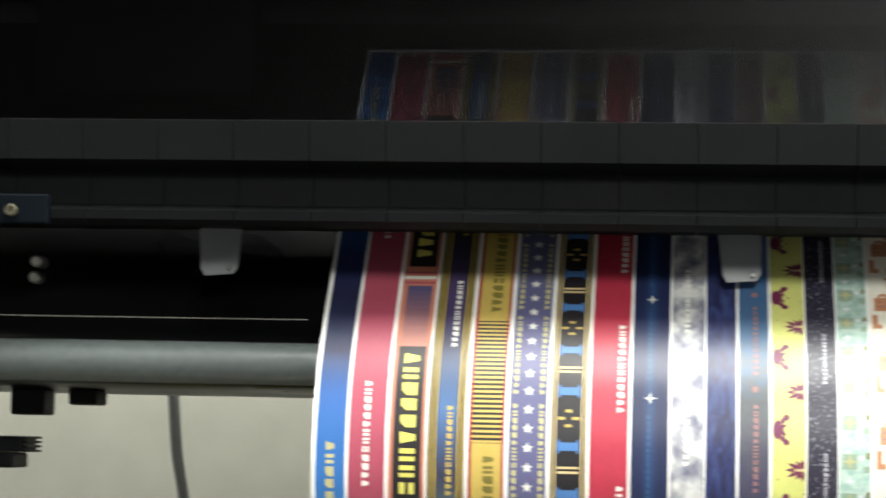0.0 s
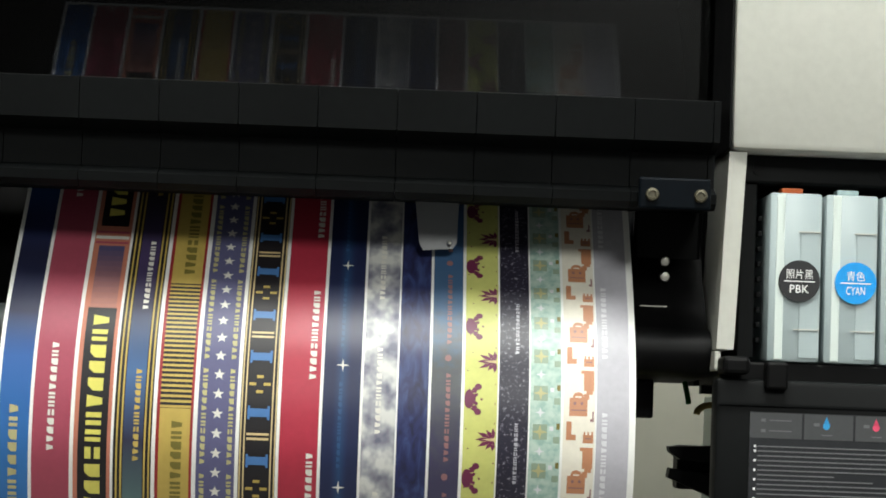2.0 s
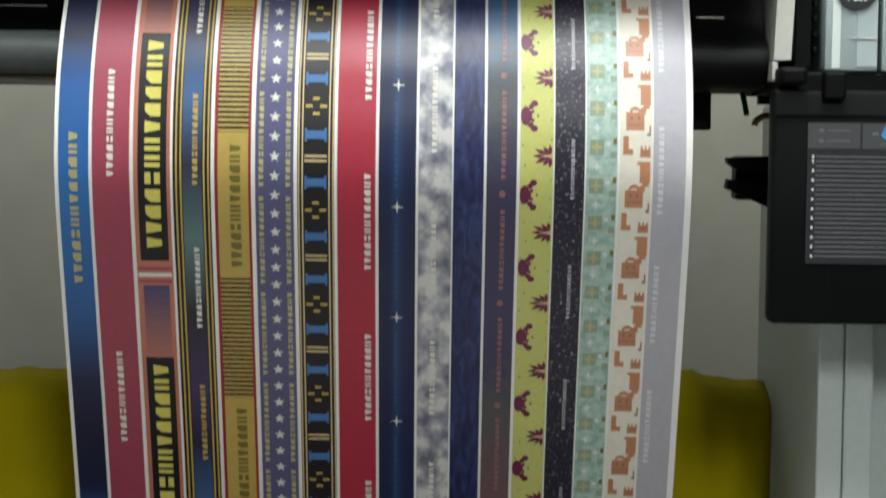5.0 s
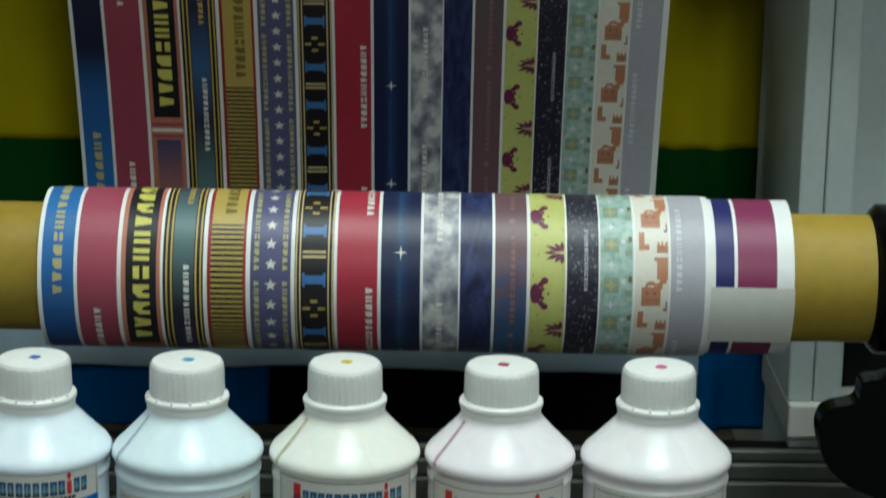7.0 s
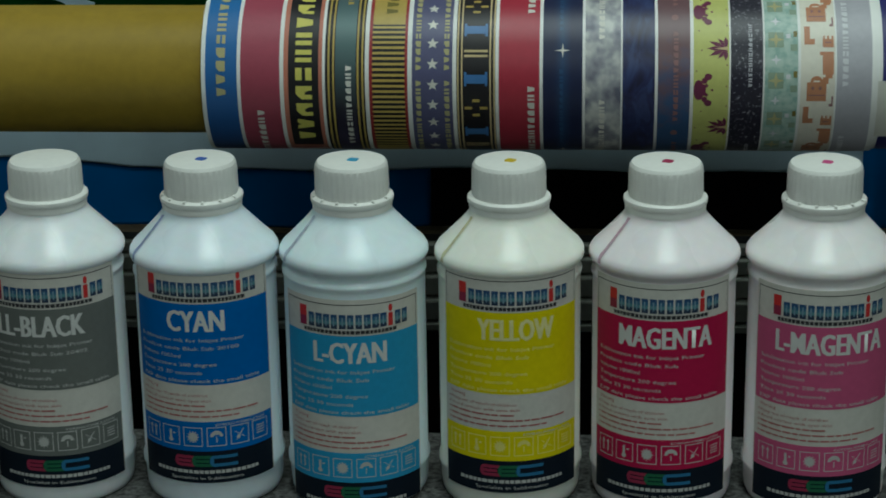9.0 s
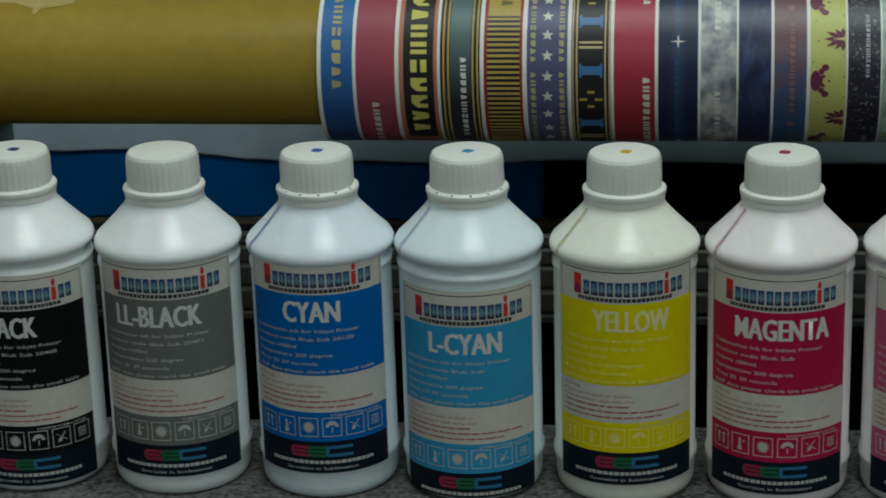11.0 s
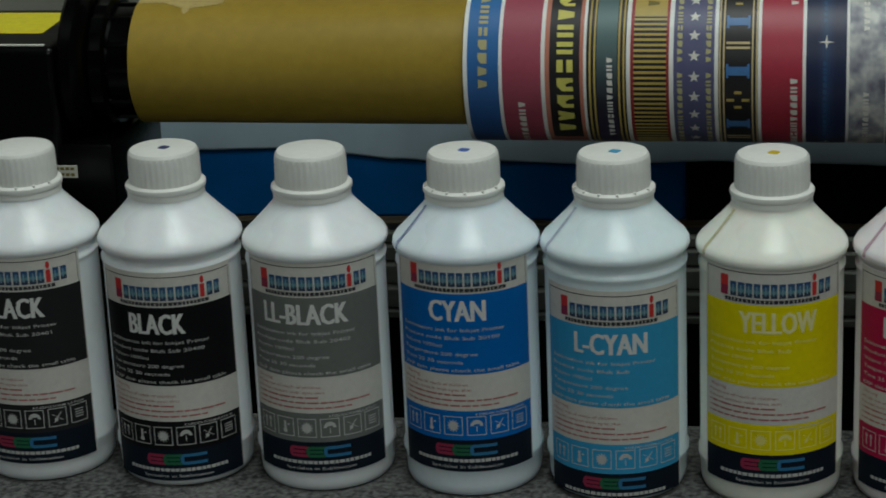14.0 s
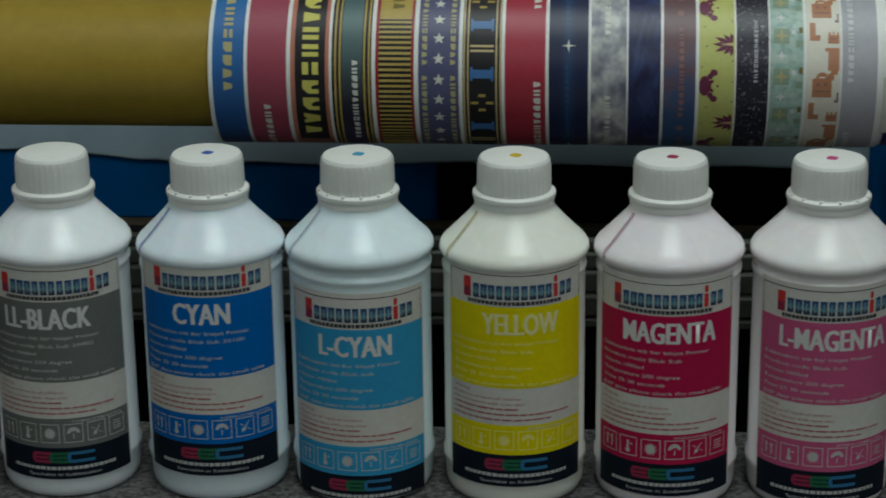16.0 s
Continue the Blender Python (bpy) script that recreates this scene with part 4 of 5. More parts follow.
# brackets, clips and cable under the guide
part("underside_clip", boxed(0.182, 0.1963, 1.640, 1.660, 0.0010, 0.0290, 0.002), BLACK_PLASTIC, printer)
part("wire_end", sweep(bmesh.new(), smooth_line([(0.2430, 1.645, 0.0125), (0.2340, 1.642, 0.0115), (0.2285, 1.640, 0.0080), (0.2275, 1.640, 0.0050)], 6), 0.0024), BRASS, printer, "short brown wire end", 60)
part("wire_end", sweep(bmesh.new(), smooth_line([(0.2190, 1.645, 0.0280), (0.2205, 1.642, 0.0200), (0.2217, 1.640, 0.0125)], 6), 0.0020), CLOTH["green"], printer, "short green wire end", 60)
def wedge(pts, y0, y1):
    bm = bmesh.new()
    f = bm.faces.new([bm.verts.new((x, y0, z)) for x, z in pts])
    r = bmesh.ops.extrude_face_region(bm, geom=[f])
    for v in r["geom"]:
        if isinstance(v, bmesh.types.BMVert):
            v.co.y = y1
    bmesh.ops.recalc_face_normals(bm, faces=bm.faces[:])
    bmesh.ops.bevel(bm, geom=bm.edges[:], offset=0.0006, segments=1, affect="EDGES")
    return bm


clamp = part("cable_clamp", boxed(0.2190, 0.2520, 1.674, 1.70, -0.0500, -0.0180, 0.002), DOOR_PLASTIC, printer, "dark plastic spring clamp")
part("jaw", wedge([(0.2102, -0.0188), (0.2520, -0.0168), (0.2520, -0.0305), (0.2189, -0.0281), (0.2110, -0.0230)], 1.655, 1.672), DOOR_PLASTIC, clamp)
part("jaw", wedge([(0.2113, -0.0343), (0.2520, -0.0395), (0.2520, -0.0590), (0.2410, -0.0543), (0.2100, -0.0412)], 1.655, 1.672), DOOR_PLASTIC, clamp)
for bx, bw in ((-0.500, 0.026), (-0.456, 0.022)):
    part("underside_clip", boxed(bx, bx + bw, 1.63, 1.66, 0.010 + (0.008 if bx > -0.48 else 0), 0.030, 0.002), BLACK_PLASTIC, printer)
clamp = part("cable_clamp", boxed(-0.560, -0.4985, 1.66, 1.70, -0.018, -0.006, 0.002), DOOR_PLASTIC, printer, "dark plastic clamp")
for q in range(4):
    part("tooth", boxed(-0.4985, -0.4950, 1.66, 1.70, -0.018 + q * 0.0034, -0.0162 + q * 0.0034, 0.0005), DOOR_PLASTIC, clamp)
part("jaw", boxed(-0.560, -0.5050, 1.66, 1.70, -0.030, -0.0185, 0.002), DOOR_PLASTIC, clamp)
cable = sweep(bmesh.new(), smooth_line([(-0.515, 2.2, 0.10), (-0.508, 2.2, 0.04), (-0.502, 2.2, -0.02), (-0.491, 2.2, -0.10), (-0.49, 2.2, -0.30), (-0.51, 2.2, -0.795)], 8), 0.0055)
solid("power_cable", cable, CABLE, "grey power cable hanging down the wall behind the printer", "cable", "thing", 60)
# stand: columns, ribbed crossbar
part("stand_column", boxed(0.2716, 0.2900, 1.606, 1.920, -0.5125, 0.02, 0.002), COLUMN_PAINT, printer, "pale painted steel column")
part("stand_column", boxed(0.2906, 0.3112, 1.606, 1.920, -0.5125, 0.02, 0.002), COLUMN_PAINT, printer, "pale painted steel column")
part("stand_column", boxed(0.3120, 0.60, 1.640, 1.695, -0.425, 0.02, 0.002), COLUMN_PAINT, printer, "pale painted steel column")
part("column_foot", boxed(0.2716, 0.60, 1.598, 1.745, -0.5385, -0.5120, 0.002), WHITE_PLASTIC, printer, "white steel column foot")
part("foot_plate", boxed(0.2740, 0.60, 1.6065, 1.740, -0.6000, -0.5387, 0.002), COLUMN_PAINT, printer)
# dark panel added below the third column, covering the wall behind
part("dark_panel", boxed(0.3125, 0.60, 1.640, 1.690, -0.5085, -0.4255, 0.002), DOOR_PLASTIC, printer)
for q, (z0, z1, yy) in enumerate(((-0.5565, -0.5475, 1.597), (-0.5700, -0.5575, 1.594), (-0.5870, -0.5710, 1.590), (-0.6040, -0.5880, 1.584))):
    part("crossbar_rib", boxed(-0.75, 0.60, yy, 1.604, z0, z1, 0.0018), ALU, printer, "ribbed aluminium crossbar")
part("crossbar_core", boxed(-0.75, 0.60, 1.6045, 1.62, -0.606, -0.5480), BLACK_PLASTIC, printer)
part("crossbar_lip", boxed(-0.75, 0.60, 1.580, 1.604, -0.6110, -0.6055, 0.001), ALU, printer)
part("dark_base", boxed(-0.75, 0.60, 1.62, 1.70, -0.80, -0.612), BLACK_PLASTIC, printer)
part("white_block", boxed(0.3030, 0.345, 1.50, 1.55, -0.72, -0.5805, 0.004), WHITE_PLASTIC, printer)

# roll holders at both ends of the core
hold_r = thing("roll_holder", 0.34, RY, -0.80, "black plastic roll holder at the end of the core", "roll holder", "roll holders")
part("flange", lathe(bmesh.new(), [(0.030, 0.292), (0.046, 0.2985), (0.050, 0.302), (0.050, 0.330), (0.040, 0.34)], RY, RZ, "x", 48), GLOSS_BLACK, hold_r, "", 35)
arm = bmesh.new()
pts = smooth_line([(0.2992, -0.4405), (0.2925, -0.4411), (0.2875, -0.4440), (0.2848, -0.4560), (0.2690, -0.4605), (0.2620, -0.4670), (0.2608, -0.4802), (0.2670, -0.5000), (0.2810, -0.5140), (0.2990, -0.5224), (0.36, -0.545), (0.36, -0.42)], 5)
f = arm.faces.new([arm.verts.new((p.x + 0.005, RY - 0.03, p.y)) for p in pts])
r = bmesh.ops.extrude_face_region(arm, geom=[f])
for v in r["geom"]:
    if isinstance(v, bmesh.types.BMVert):
        v.co.y += 0.02
bmesh.ops.recalc_face_normals(arm, faces=arm.faces[:])
part("arm", arm, GLOSS_BLACK, hold_r)
part("foot", boxed(0.33, 0.358, RY - 0.02, RY + 0.03, -0.80, -0.50, 0.003), GLOSS_BLACK, hold_r)

hold_l = thing("roll_holder", -0.55, RY, -0.80, "black motor housing and roll holder with a yellow sticker", "roll holder", "roll holders")
part("spindle", lathe(bmesh.new(), [(0.034, -0.524), (0.034, -0.508), (0.0395, -0.506), (0.0395, -0.470)], RY, RZ, "x", 40), GLOSS_BLACK, hold_l, "", 35)
for q in range(12):
    a = 2 * math.pi * q / 12
    part("spindle_rib", boxed(-0.505, -0.480, RY + 0.0395 * math.cos(a) - 0.0016, RY + 0.0395 * math.cos(a) + 0.0016, RZ + 0.0395 * math.sin(a) - 0.0016, RZ + 0.0395 * math.sin(a) + 0.0016, 0.0006), GLOSS_BLACK, hold_l)
part("collar", lathe(bmesh.new(), [(0.042, -0.507), (0.0455, -0.5055), (0.0455, -0.497), (0.042, -0.495)], RY, RZ, "x", 48, squash=lambda k, h: 1 + 0.03 * (k % 2)), GLOSS_BLACK, hold_l, "ribbed black collar", 20)
part("flange", lathe(bmesh.new(), [(0.040, -0.5245), (0.056, -0.5235), (0.058, -0.521), (0.058, -0.514), (0.052, -0.508), (0.042, -0.506)], RY, RZ, "x", 56), GLOSS_BLACK, hold_l, "round black flange", 35)
motor = part("motor_housing", boxed(-0.90, -0.5250, RY - 0.055, RY + 0.06, -0.60, -0.3560, 0.006, seg=4), GLOSS_BLACK, hold_l, "", 40)
part("sticker", boxed(-0.6070, -0.5460, RY - 0.016, RY + 0.045, -0.3559, -0.3555), YELLOW_STICKER, motor, "yellow warning sticker")
part("edge_strip", boxed(-0.70, -0.5330, RY - 0.0515, RY - 0.0480, -0.3559, -0.3553), TAPE, motor)
part("lower_housing", boxed(-0.90, -0.4900, RY - 0.0545, RY + 0.06, -0.80, -0.4230, 0.004), GLOSS_BLACK, hold_l, "", 40)
part("white_label", boxed(-0.5480, -0.5160, RY - 0.0562, RY - 0.0551, -0.4470, -0.4385), TAPE, hold_l, "small white printed label")
lp = Sheet(lambda u, s, l: (u, RY - 0.0564, s), 1.0)
for q in range(5):
    lp.rect(-0.5350 + q * 0.0036, -0.5324 + q * 0.0036, -0.4416, -0.4396, C["olive"])
    lp.rect(-0.5350 + q * 0.0036, -0.5324 + q * 0.0036, -0.4458, -0.4436, C["olive"])
lp.place("label_print", hold_l)

# ---- banner cloth behind the sheet ----
cloth = thing("banner_cloth", -0.2, 1.80, -0.60, "folded banner cloth in yellow, green, white, blue and black bands", "cloth")


def cloth_panel(x0, x1, z_top, z_bot, key, seed, top_wave=0.0, depth=0.0):
    bm = bmesh.new()
    nx, nz = 90, 24
    grid = []
    for j in range(nz + 1):
        row = []
        for i in range(nx + 1):
            x = x0 + (x1 - x0) * i / nx
            f = j / nz
            zt = z_top + top_wave * (noise.noise(Vector((x * 14, seed, 0))) + 0.4 * noise.noise(Vector((x * 50, seed, 3))))
            if top_wave and x1 - x < 0.02:
                zt -= 0.006 * (1 - (x1 - x) / 0.02) ** 2
            zt += 0.005 * math.exp(-((x - 0.208) / 0.010) ** 2) if top_wave else 0.0
            z = zt + (z_bot + (0.009 * max(0.0, min(1.0, (-0.38 - x) / 0.07)) if key == "white" else 0.0) + 0.002 * noise.noise(Vector((x * 9, seed, 8))) - zt) * f
            y = 1.80 + depth + 0.010 * noise.noise(Vector((x * 10, z * 1.2, seed))) + 0.003 * noise.noise(Vector((x * 34, z * 3, seed + 5)))
            if f < 0.12 and top_wave:
                y += 0.05 * (1 - f / 0.12) ** 2
            y -= 0.010 * math.exp(-((x - 0.235) / 0.010) ** 2) + 0.007 * math.exp(-((x - 0.205 - 0.05 * (z + 0.3)) / 0.006) ** 2)
            if x1 - x < 0.008:
                y += 0.3 * (0.008 - (x1 - x))
            row.append(bm.verts.new((x, y, z)))
        grid.append(row)
    for j in range(nz):
        for i in range(nx):
            bm.faces.new((grid[j][i], grid[j][i + 1], grid[j + 1][i + 1], grid[j + 1][i]))
    bmesh.ops.recalc_face_normals(bm, faces=bm.faces[:])
    ob = part("cloth_band", bm, CLOTH[key], cloth, key + " cloth band", 180)
    ob.modifiers.new("thickness", "SOLIDIFY").thickness = 0.0012


cloth_panel(-0.489, 0.2670, -0.2020, -0.3610, "yellow", 1.0, 0.010)
cloth_panel(-0.489, 0.2675, -0.3600, -0.4960, "green", 1.0, depth=0.001)
cloth_panel(-0.66, 0.2750, -0.4950, -0.5515, "white", 1.0, depth=-0.0015)
cloth_panel(-0.66, -0.1290, -0.5400, -0.6030, "blue", 1.0, depth=0.001)
cloth_panel(-0.1290, 0.2270, -0.5450, -0.6030, "black", 1.0, depth=0.001)
cloth_panel(0.2270, 0.2835, -0.5000, -0.6000, "blue", 1.0, depth=-0.004)
part("cloth_rail", boxed(-0.489, 0.2600, 1.83, 1.85, -0.245, -0.225, 0.004), ALU, cloth)
part("cloth_weight", boxed(-0.66, 0.26, 1.79, 1.82, -0.6250, -0.6035, 0.003), BROWN, cloth, "dark brown weight strip under the cloth")
part("cloth_weight_stand", boxed(-0.65, -0.62, 1.80, 1.82, -0.80, -0.62, 0.003), ALU, cloth)
part("cloth_weight_stand", boxed(0.22, 0.25, 1.80, 1.82, -0.80, -0.62, 0.003), ALU, cloth)

strap = bmesh.new()
f = strap.faces.new([strap.verts.new((x, 1.776, z)) for x, z in ((-0.485, -0.375), (-0.4373, -0.3921), (-0.3975, -0.4056), (-0.400, -0.428), (-0.4215, -0.428), (-0.4215, -0.4061), (-0.4378, -0.3996), (-0.485, -0.382))])
r = bmesh.ops.extrude_face_region(strap, geom=[f])
for v in r["geom"]:
    if isinstance(v, bmesh.types.BMVert):
        v.co.y += 0.002
bmesh.ops.recalc_face_normals(strap, faces=strap.faces[:])
part("strap", strap, CLOTH["white"], cloth, "pale folded strap")

# ---- ink bottles ----
BODY_R = 0.0434
TINT = {"CYAN": (0.78, 0.86, 0.92), "L-CYAN": (0.77, 0.88, 0.92), "YELLOW": (0.87, 0.87, 0.79), "MAGENTA": (0.87, 0.82, 0.84), "L-MAGENTA": (0.87, 0.84, 0.84)}
NAVY_INK = ink("label_navy", (0.006, 0.011, 0.020), 0.5, 0.12)
LABEL_WHITE = ink("label_white", (0.60, 0.58, 0.53), 0.5, 0.2)
LINE_INK = ink("label_line", (0.03, 0.03, 0.035))
LOGO = {k: ink("logo_" + k, c) for k, c in dict(red=(0.55, 0.03, 0.03), orange=(0.55, 0.20, 0.05), blue=(0.02, 0.07, 0.17), teal=(0.10, 0.24, 0.27), dark=(0.02, 0.04, 0.08), mid=(0.03, 0.12, 0.22), haze=(0.20, 0.30, 0.38),
                                              crimson=(0.26, 0.02, 0.06), green=(0.012, 0.11, 0.05), sky=(0.025, 0.15, 0.30)).items()}
WARN_INK = ink("warning_print", (0.42, 0.16, 0.15))
FADED_PRINT = ink("label_faded_print", (0.76, 0.68, 0.20))
FADED_NAME = ink("label_faded_name", (0.78, 0.72, 0.34))
NAME_PRINT = ink("label_name_print", (0.64, 0.64, 0.62))
PALE_PRINT = ink("label_pale_print", (0.48, 0.48, 0.46))


def bottle_profile():
    p = [(0.030, 0.0012), (0.0385, 0.0), (0.0412, 0.0010), (0.0426, 0.0042), (BODY_R - 0.0003, 0.0080), (BODY_R, 0.0180), (BODY_R + 0.0012, 0.0205), (BODY_R + 0.0012, 0.0235), (BODY_R, 0.0260),
         (BODY_R, 0.1410), (0.0436, 0.1435), (0.0443, 0.1448), (0.0443, 0.1465), (0.0430, 0.1480), (0.0424, 0.1490), (0.0423, 0.1504), (0.0431, 0.1522), (0.0450, 0.1540), (0.0458, 0.1560), (0.0455, 0.1586), (0.0440, 0.1612), (0.0400, 0.1650),
         (0.0330, 0.1722), (0.0265, 0.1792), (0.0248, 0.1815), (0.0240, 0.1835), (0.0238, 0.1860)]
    return p


def bottle(name, x, y, yaw, drop, color, code, cap_ink, drip, lean=0.0, words=None):
    """A one-litre bottle with its cap, cap ring and printed label."""
    b = new("ink_bottle")
    ORIGIN[b] = Vector((0, 0, 0))
    tagged(b, words, "ink bottle", "ink bottles in a row")
    body = part("body", lathe(bmesh.new(), bottle_profile(), seg=64), bottle_plastic(TINT.get(name, (0.86, 0.89, 0.91))), b, "", 50)
    ring = lathe(bmesh.new(), [(0.0236, 0.1836), (0.0243, 0.1841), (0.0244, 0.1866), (0.0239, 0.1875), (0.0251, 0.1885), (0.0254, 0.1900), (0.0252, 0.1914), (0.0243, 0.1921), (0.0232, 0.1925)], seg=48)
    part("cap_ring", ring, CAP, b, "", 40)
    cap = lathe(bmesh.new(), [(0.0222, 0.1926), (0.0226, 0.1938), (0.0224, 0.2080), (0.0219, 0.2112), (0.0207, 0.2131), (0.0190, 0.2136)], seg=144,
                squash=lambda k, h: 1 - (0.022 if (k % 4 < 2 and 0.193 < h < 0.2105) else 0))
    capo = part("cap", cap, CAP, b, "ribbed white screw cap", 30)
    if cap_ink:
        part("ink_dot", lathe(bmesh.new(), [(0.0036, 0.2136), (0.0034, 0.2138)], 0.001, -0.001, seg=28, squash=lambda k, h: 1 + 0.08 * math.sin(k * 0.9)), ink("dot_ink", cap_ink, 0.6), capo)
    for q in range(6 if name in ("CYAN", "L-CYAN", "L-MAGENTA", "L-BLACK") else 0):
        a = -math.pi / 2 + (q - 2.6) * 0.47
        part("ring_bridge", boxed(0.0238 * math.cos(a) - 0.0010, 0.0238 * math.cos(a) + 0.0010, 0.0238 * math.sin(a) - 0.0010, 0.0238 * math.sin(a) + 0.0010, 0.1915, 0.1934, 0.0004), CAP, b)
    if drip:
        dm = mat("dried_ink", drip, 0.5, vary=0.3, scale=80)
        bm = bmesh.new()
        a0 = math.radians(-150)
        prof = [(0.0251, 0.1815), (0.0268, 0.1792), (0.0333, 0.1722), (0.0403, 0.1648), (0.0441, 0.1612), (0.0453, 0.1590), (0.0457, 0.1560)]
        vs = []
        for r, z in prof:
            w = 0.055 * (0.0251 / r) * (1.15 + 0.3 * math.sin(z * 900))
            vs.append([bm.verts.new(((r + 0.0002) * math.cos(a0 + e * w), (r + 0.0002) * math.sin(a0 + e * w), z + 0.0002)) for e in (-1, 1)])
        for p, q in zip(vs, vs[1:]):
            bm.faces.new((p[0], p[1], q[1], q[0]))
        bmesh.ops.recalc_face_normals(bm, faces=bm.faces[:])
        part("ink_drip", bm, dm, b, "dried ink run down the shoulder")
    # label: a across, t down from its top edge
    top = 0.1535 + drop
    rl = BODY_R + 0.0012

    def on_label(a, t, lift):
        g = a / rl + math.radians(yaw)
        r = rl + lift * 0.00012
        return (r * math.sin(g), -r * math.cos(g), top - (t if t < 0.04 else 0.04 + (t - 0.04) * 1.03))

    H = min(0.1365, 0.04 + (top - 0.044) / 1.03)
    pale = FADED_PRINT if name == "YELLOW" else PALE_PRINT
    wd = 0.0470
    main = ink("label_" + name.lower().replace("-", "_"), color, 0.5, 0.12)
    sh = Sheet(on_label, 0.02)
    sh.slot(LABEL_WHITE)

    def rect(a0, a1, t0, t1, m, lift):
        t1 = min(t1, H)
        if t1 <= t0:
            return
        n = max(1, math.ceil((a1 - a0) / 0.003))
        sh.poly([(a0 + (a1 - a0) * i / n, t) for t in (t0, t1) for i in range(n + 1)], m, lift, [(i, i + 1, n + 2 + i, n + 1 + i) for i in range(n)])

    rect(-wd - 0.0008, wd + 0.0008, -0.0008, H, LABEL_WHITE, 0)
    lab = sh.place("label", b, "printed paper label in " + name.lower().replace("-", " "))
    for t0, t1, m in ((0.0222, 0.0735, main), (0.0970, 0.1160, main), (0.1160, 0.1365, NAVY_INK)):
        sh = Sheet(on_label, 0.02)
        rect(-wd, wd, t0, t1, m, 1)
        sh.place("colour_band", lab)
    sh = Sheet(on_label, 0.02)
    rect(-wd + 0.0012, wd - 0.0012, 0.0022, 0.0027, LINE_INK, 1)
    for e in (-1, 1):
        rect(e * (wd - 0.0012) - 0.0002, e * (wd - 0.0012) + 0.0002, 0.0022, 0.0220, LINE_INK, 1)
    # emblem: one tall red block, a row of blue blocks, a red candle shape
    rect(-0.0338, -0.0284, 0.0052, 0.0120, LOGO["red"], 2)
    rect(-0.0338, -0.0284, 0.0120, 0.0178, LOGO["crimson"], 2)
    rnd = random.Random(11)
    x = -0.0268
    for q in range(13):
        if q == 10:
            rect(x + 0.0004, x + 0.0034, 0.0092, 0.0176, LOGO["red"], 2)
            sh.ellipse(x + 0.0019, 0.0062, 0.0013, 0.0024, LOGO["red"], 2)
        else:
            w = rnd.uniform(0.0038, 0.0044)
            rect(x, x + w, 0.0086, 0.0108, LOGO["blue"], 2)
            rect(x, x + w, 0.0108, 0.0128, LOGO["mid"], 2)
            rect(x, x + w, 0.0128, 0.0150, LOGO["teal"], 2)
            rect(x, x + w, 0.0150, 0.0176, LOGO["dark"], 2)
            c = x + w * rnd.uniform(0.38, 0.56)
            rect(c - 0.0004, c + 0.0004, 0.0104, 0.0160, LOGO["haze"], 2.4)
        x += 0.0050
    x = -0.0305
    while x < 0.0290:
        w = rnd.uniform(0.0016, 0.0026)
        rect(x, x + w, 0.0187, 0.0210, LINE_INK, 2)
        x += w + 0.0005
    wid = {"CYAN": 0.035, "BLACK": 0.036, "LL-BLACK": 0.055, "L-BLACK": 0.048, "L-CYAN": 0.045, "YELLOW": 0.047, "MAGENTA": 0.058, "L-MAGENTA": 0.068}[name]
    cx = {"BLACK": -0.0060, "LL-BLACK": -0.0050, "L-BLACK": -0.004, "L-CYAN": -0.001, "CYAN": -0.0025}.get(name, 0.003)

    def words_at(s, a0, t_base, width, height, m, bold=0.0, lift=2):
        vs, fs = text_shape(s, bold)
        sh.poly([(a0 + width * vx, t_base - height * vy) for vx, vy in vs], m, lift, [f[::-1] for f in fs])

    for k, dx in enumerate((-0.0006, -0.0002, 0.0002, 0.0006)):
        words_at(name, cx - wid / 2 + dx, 0.0398, wid, 0.0138, FADED_NAME if name == "YELLOW" else NAME_PRINT, 0.004, 2 + 0.1 * k)
    t = 0.0465
    for line, w in (("Sublimation ink for Inkjet Printer", 0.070), ("Product code Bluk Sub" + code, 0.053 + 0.0022 * len(code)), ("Volume 1000ml", 0.030), ("Temperature 200 degree", 0.052),
                    ("Time 25 30 seconds", 0.043), ("EXP date please check the small table", 0.080)):
        words_at(line, -0.0425, t, w, 0.0023, pale, 0.006)
        t += 0.0051
    words_at("Warning", -0.0425, 0.0774, 0.0125, 0.0022, WARN_INK, 0.006)
    t = 0.0792
    for w in (0.044, 0.046, 0.034, 0.062, 0.052):
        rect(-0.0435, -0.0424, t + 0.0003, t + 0.0015, WARN_INK, 2)
        x = -0.0412
        line = {0.044: "Keep out of reach of children", 0.046: "Avoid contact with eyes skin"}.get(w)
        if line:
            words_at(line, x, t + 0.0018, w, 0.0019, WARN_INK, 0.004)
        while not line and x < -0.0412 + w * 1.15:
            q = rnd.uniform(0.003, 0.009)
            rect(x, x + q, t + 0.0003, t + 0.0014, WARN_INK, 2)
            x += q + 0.0009
        t += 0.0034
    words_at("KOREAN FORMULATION", 0.0070, 0.0999, 0.0330, 0.0016, PALE_PRINT, 0.006)
    faint = pale
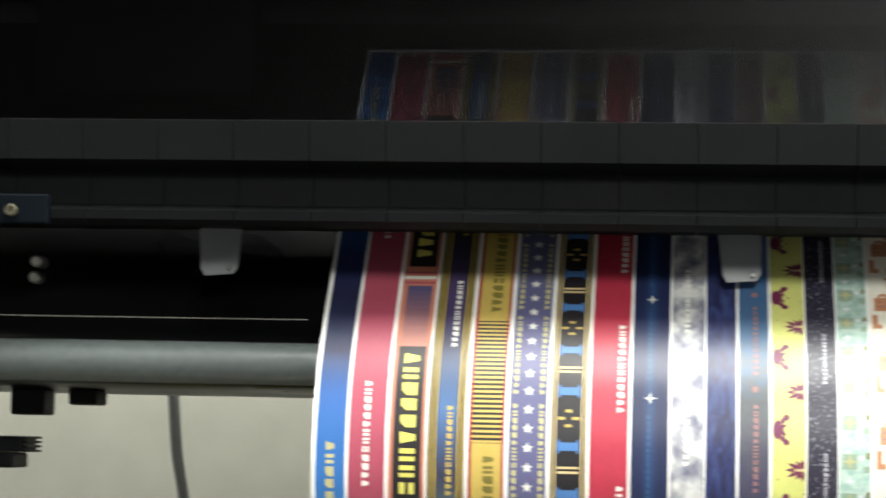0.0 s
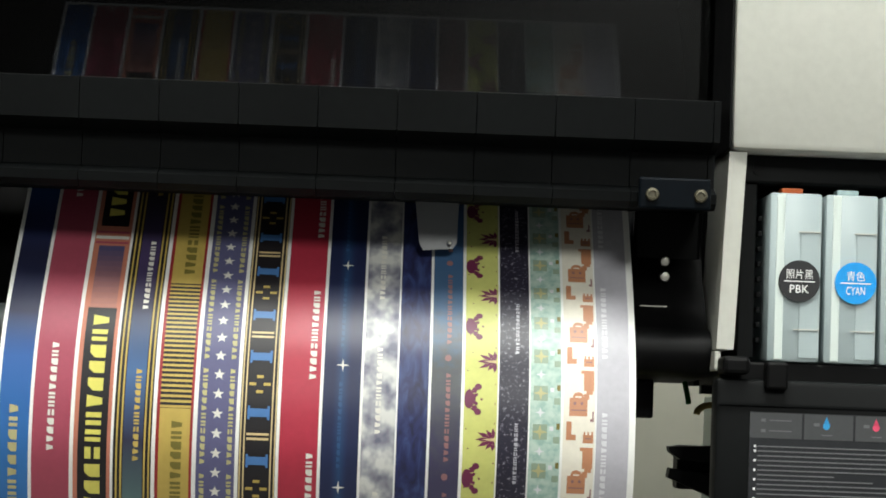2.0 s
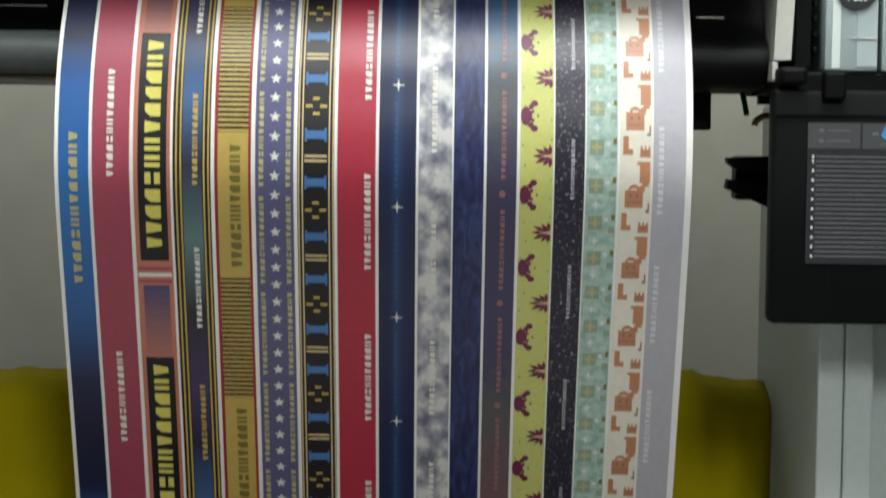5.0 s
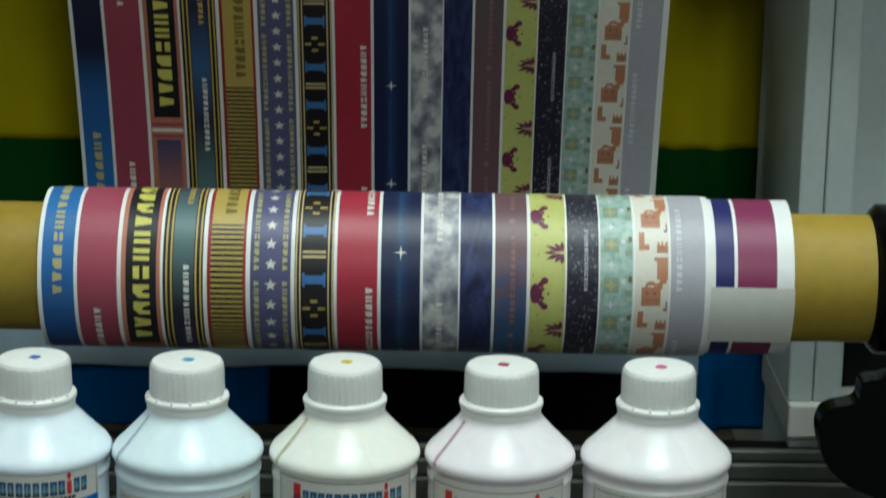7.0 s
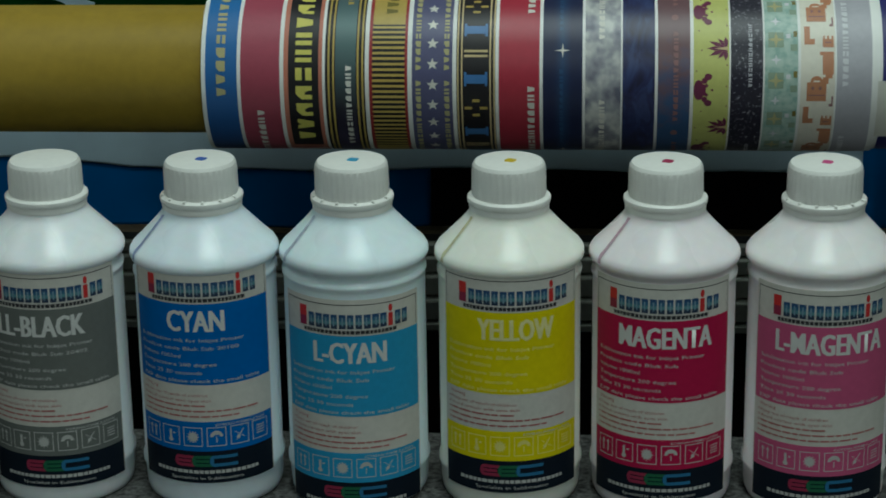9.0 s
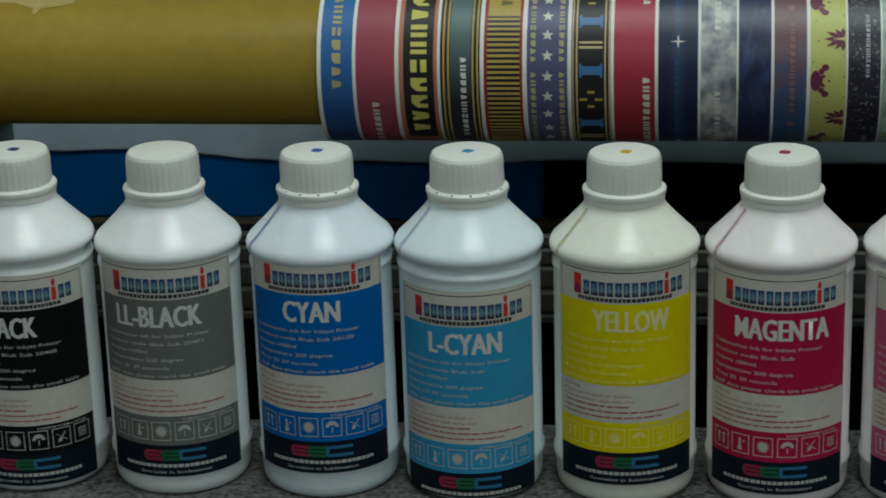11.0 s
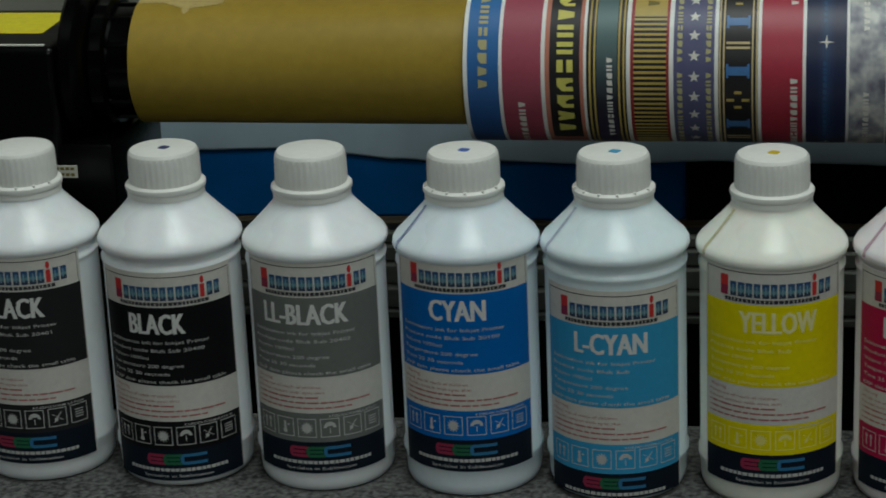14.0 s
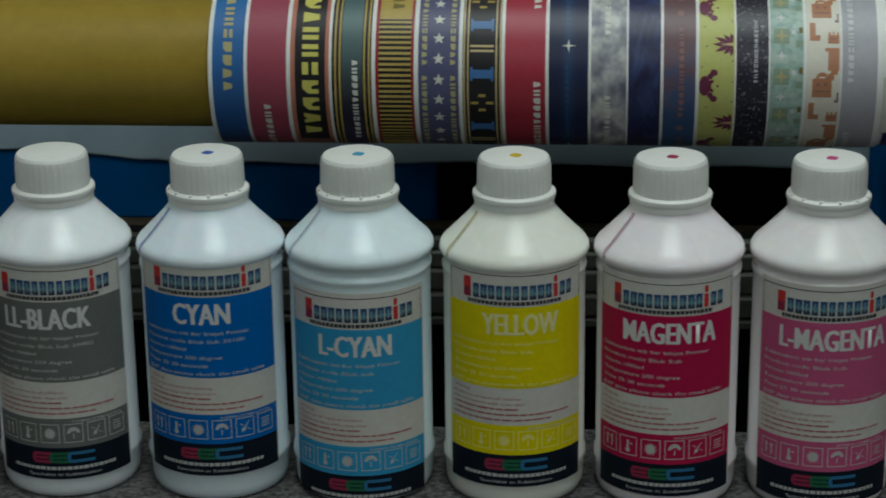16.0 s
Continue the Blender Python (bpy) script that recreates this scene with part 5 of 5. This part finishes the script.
    for q in range(6):
        c = -0.0365 + q * 0.0146
        t0, t1, hw = 0.1006, 0.1128, 0.0060
        for a0, a1, b0, b1 in ((c - hw, c + hw, t0, t0 + 0.0005), (c - hw, c + hw, t1 - 0.0005, t1), (c - hw, c - hw + 0.0005, t0, t1), (c + hw - 0.0005, c + hw, t0, t1)):
            rect(a0, a1, b0, b1, faint, 2)
        if t1 < H:
            m = (t0 + t1) / 2
            if q == 0:
                for e in (-0.002, 0.002):
                    rect(c + e - 0.0005, c + e + 0.0005, m - 0.003, m + 0.0035, faint, 2)
                    sh.poly([(c + e - 0.0015, m - 0.002), (c + e + 0.0015, m - 0.002), (c + e, m - 0.004)], faint, 2)
            elif q == 1:
                rect(c - 0.001, c + 0.0006, m - 0.0035, m + 0.003, faint, 2)
                sh.ellipse(c - 0.0002, m + 0.0028, 0.0016, 0.0014, faint, 2)
                rect(c + 0.0015, c + 0.003, m - 0.002, m - 0.001, faint, 2)
            elif q == 2:
                sh.star(c, m, 0.0042, 12, 0.6, faint, 2)
            elif q == 3:
                sh.poly([(c + 0.004 * math.cos(g), m - 0.004 * math.sin(g)) for g in np.linspace(0, math.pi, 10)], faint, 2)
                rect(c - 0.0003, c + 0.0003, m, m + 0.0035, faint, 2)
            elif q == 4:
                for g in (0.6, 2.2):
                    dx, dy = 0.004 * math.cos(g), 0.004 * math.sin(g)
                    sh.poly([(c - dx - 0.0003, m - dy), (c - dx + 0.0004, m - dy), (c + dx + 0.0004, m + dy), (c + dx - 0.0003, m + dy)], faint, 2)
                sh.ellipse(c - 0.001, m + 0.0015, 0.0012, 0.0012, faint, 2)
            else:
                for g in (-0.0024, -0.0008, 0.0008, 0.0024):
                    rect(c - 0.003, c + 0.003, m + g - 0.0003, m + g + 0.0003, faint, 2)
    # three linked rounded shapes and the company lines
    for q, k in enumerate(("crimson", "green", "sky")):
        c = -0.0135 + q * 0.0112
        for t0 in (0.1188, 0.1240):
            if t0 + 0.002 < H:
                rect(c - 0.0040, c + (0.0108 if q == 2 else 0.0062), t0, t0 + 0.0020, LOGO[k], 2 + 0.2 * q)
        if 0.1260 < H:
            sh.poly([(c - 0.0040 - 0.0024 * math.sin(g), 0.1224 - 0.0036 * math.cos(g)) for g in np.linspace(0, math.pi, 9)], LOGO[k], 2 + 0.2 * q)
            if q < 2:
                rect(c - 0.0040, c + 0.0045, 0.1214, 0.1234, LOGO[k], 2 + 0.2 * q)
    x = -0.0340
    while x < 0.0320:
        w = rnd.uniform(0.0020, 0.0034)
        rect(x, x + w, 0.1283, 0.1304, PALE_PRINT, 2)
        x += w + 0.0006
    if 0.1345 < H:
        words_at("Specialist in Sublimation", -0.0230, 0.1343, 0.0460, 0.0019, PALE_PRINT, 0.004)
    sh.place("label_print", lab)
    b.matrix_world = pose(x=BX[name], y=y, z=BASE + EYE_Z, rx=0, ry=lean, rz=0)
    return b


BX = {"L-BLACK": -0.5152, "BLACK": -0.4208, "LL-BLACK": -0.3268, "CYAN": -0.2310, "L-CYAN": -0.1389, "YELLOW": -0.0438, "MAGENTA": 0.0503, "L-MAGENTA": 0.1448}
SET = [("L-BLACK", 1.5, 0.0, (0.018, 0.018, 0.019), " 20401", None, None, "charcoal"), ("BLACK", 7.5, -0.0085, (0.006, 0.006, 0.007), " 20400", (0.02, 0.03, 0.12), None, "solid black"),
       ("LL-BLACK", 7, 0.0, (0.145, 0.155, 0.145), " 20402", None, None, "mid grey"), ("CYAN", 3, 0.0045, (0.002, 0.125, 0.43), " 20100", (0.03, 0.10, 0.40), (0.25, 0.30, 0.50), "strong blue"),
       ("L-CYAN", 2, -0.0150, (0.04, 0.30, 0.54), "", (0.04, 0.30, 0.50), (0.42, 0.48, 0.58), "light blue"), ("YELLOW", 3.5, 0.0008, (0.72, 0.61, 0.002), "", (0.60, 0.42, 0.01), (0.55, 0.52, 0.32), "bright yellow"),
       ("MAGENTA", -3.5, -0.0035, (0.42, 0.010, 0.065), "", (0.32, 0.02, 0.08), (0.50, 0.33, 0.40), "deep magenta"), ("L-MAGENTA", 0.5, -0.0065, (0.50, 0.09, 0.20), "", (0.50, 0.05, 0.20), None, "pink")]
for nm, yaw, drop, col, code, dot, drip, word in SET:
    bottle(nm, BX[nm], 1.303, yaw, drop, col, code, dot, drip, words="white ink bottle with a %s label standing in a row" % word)
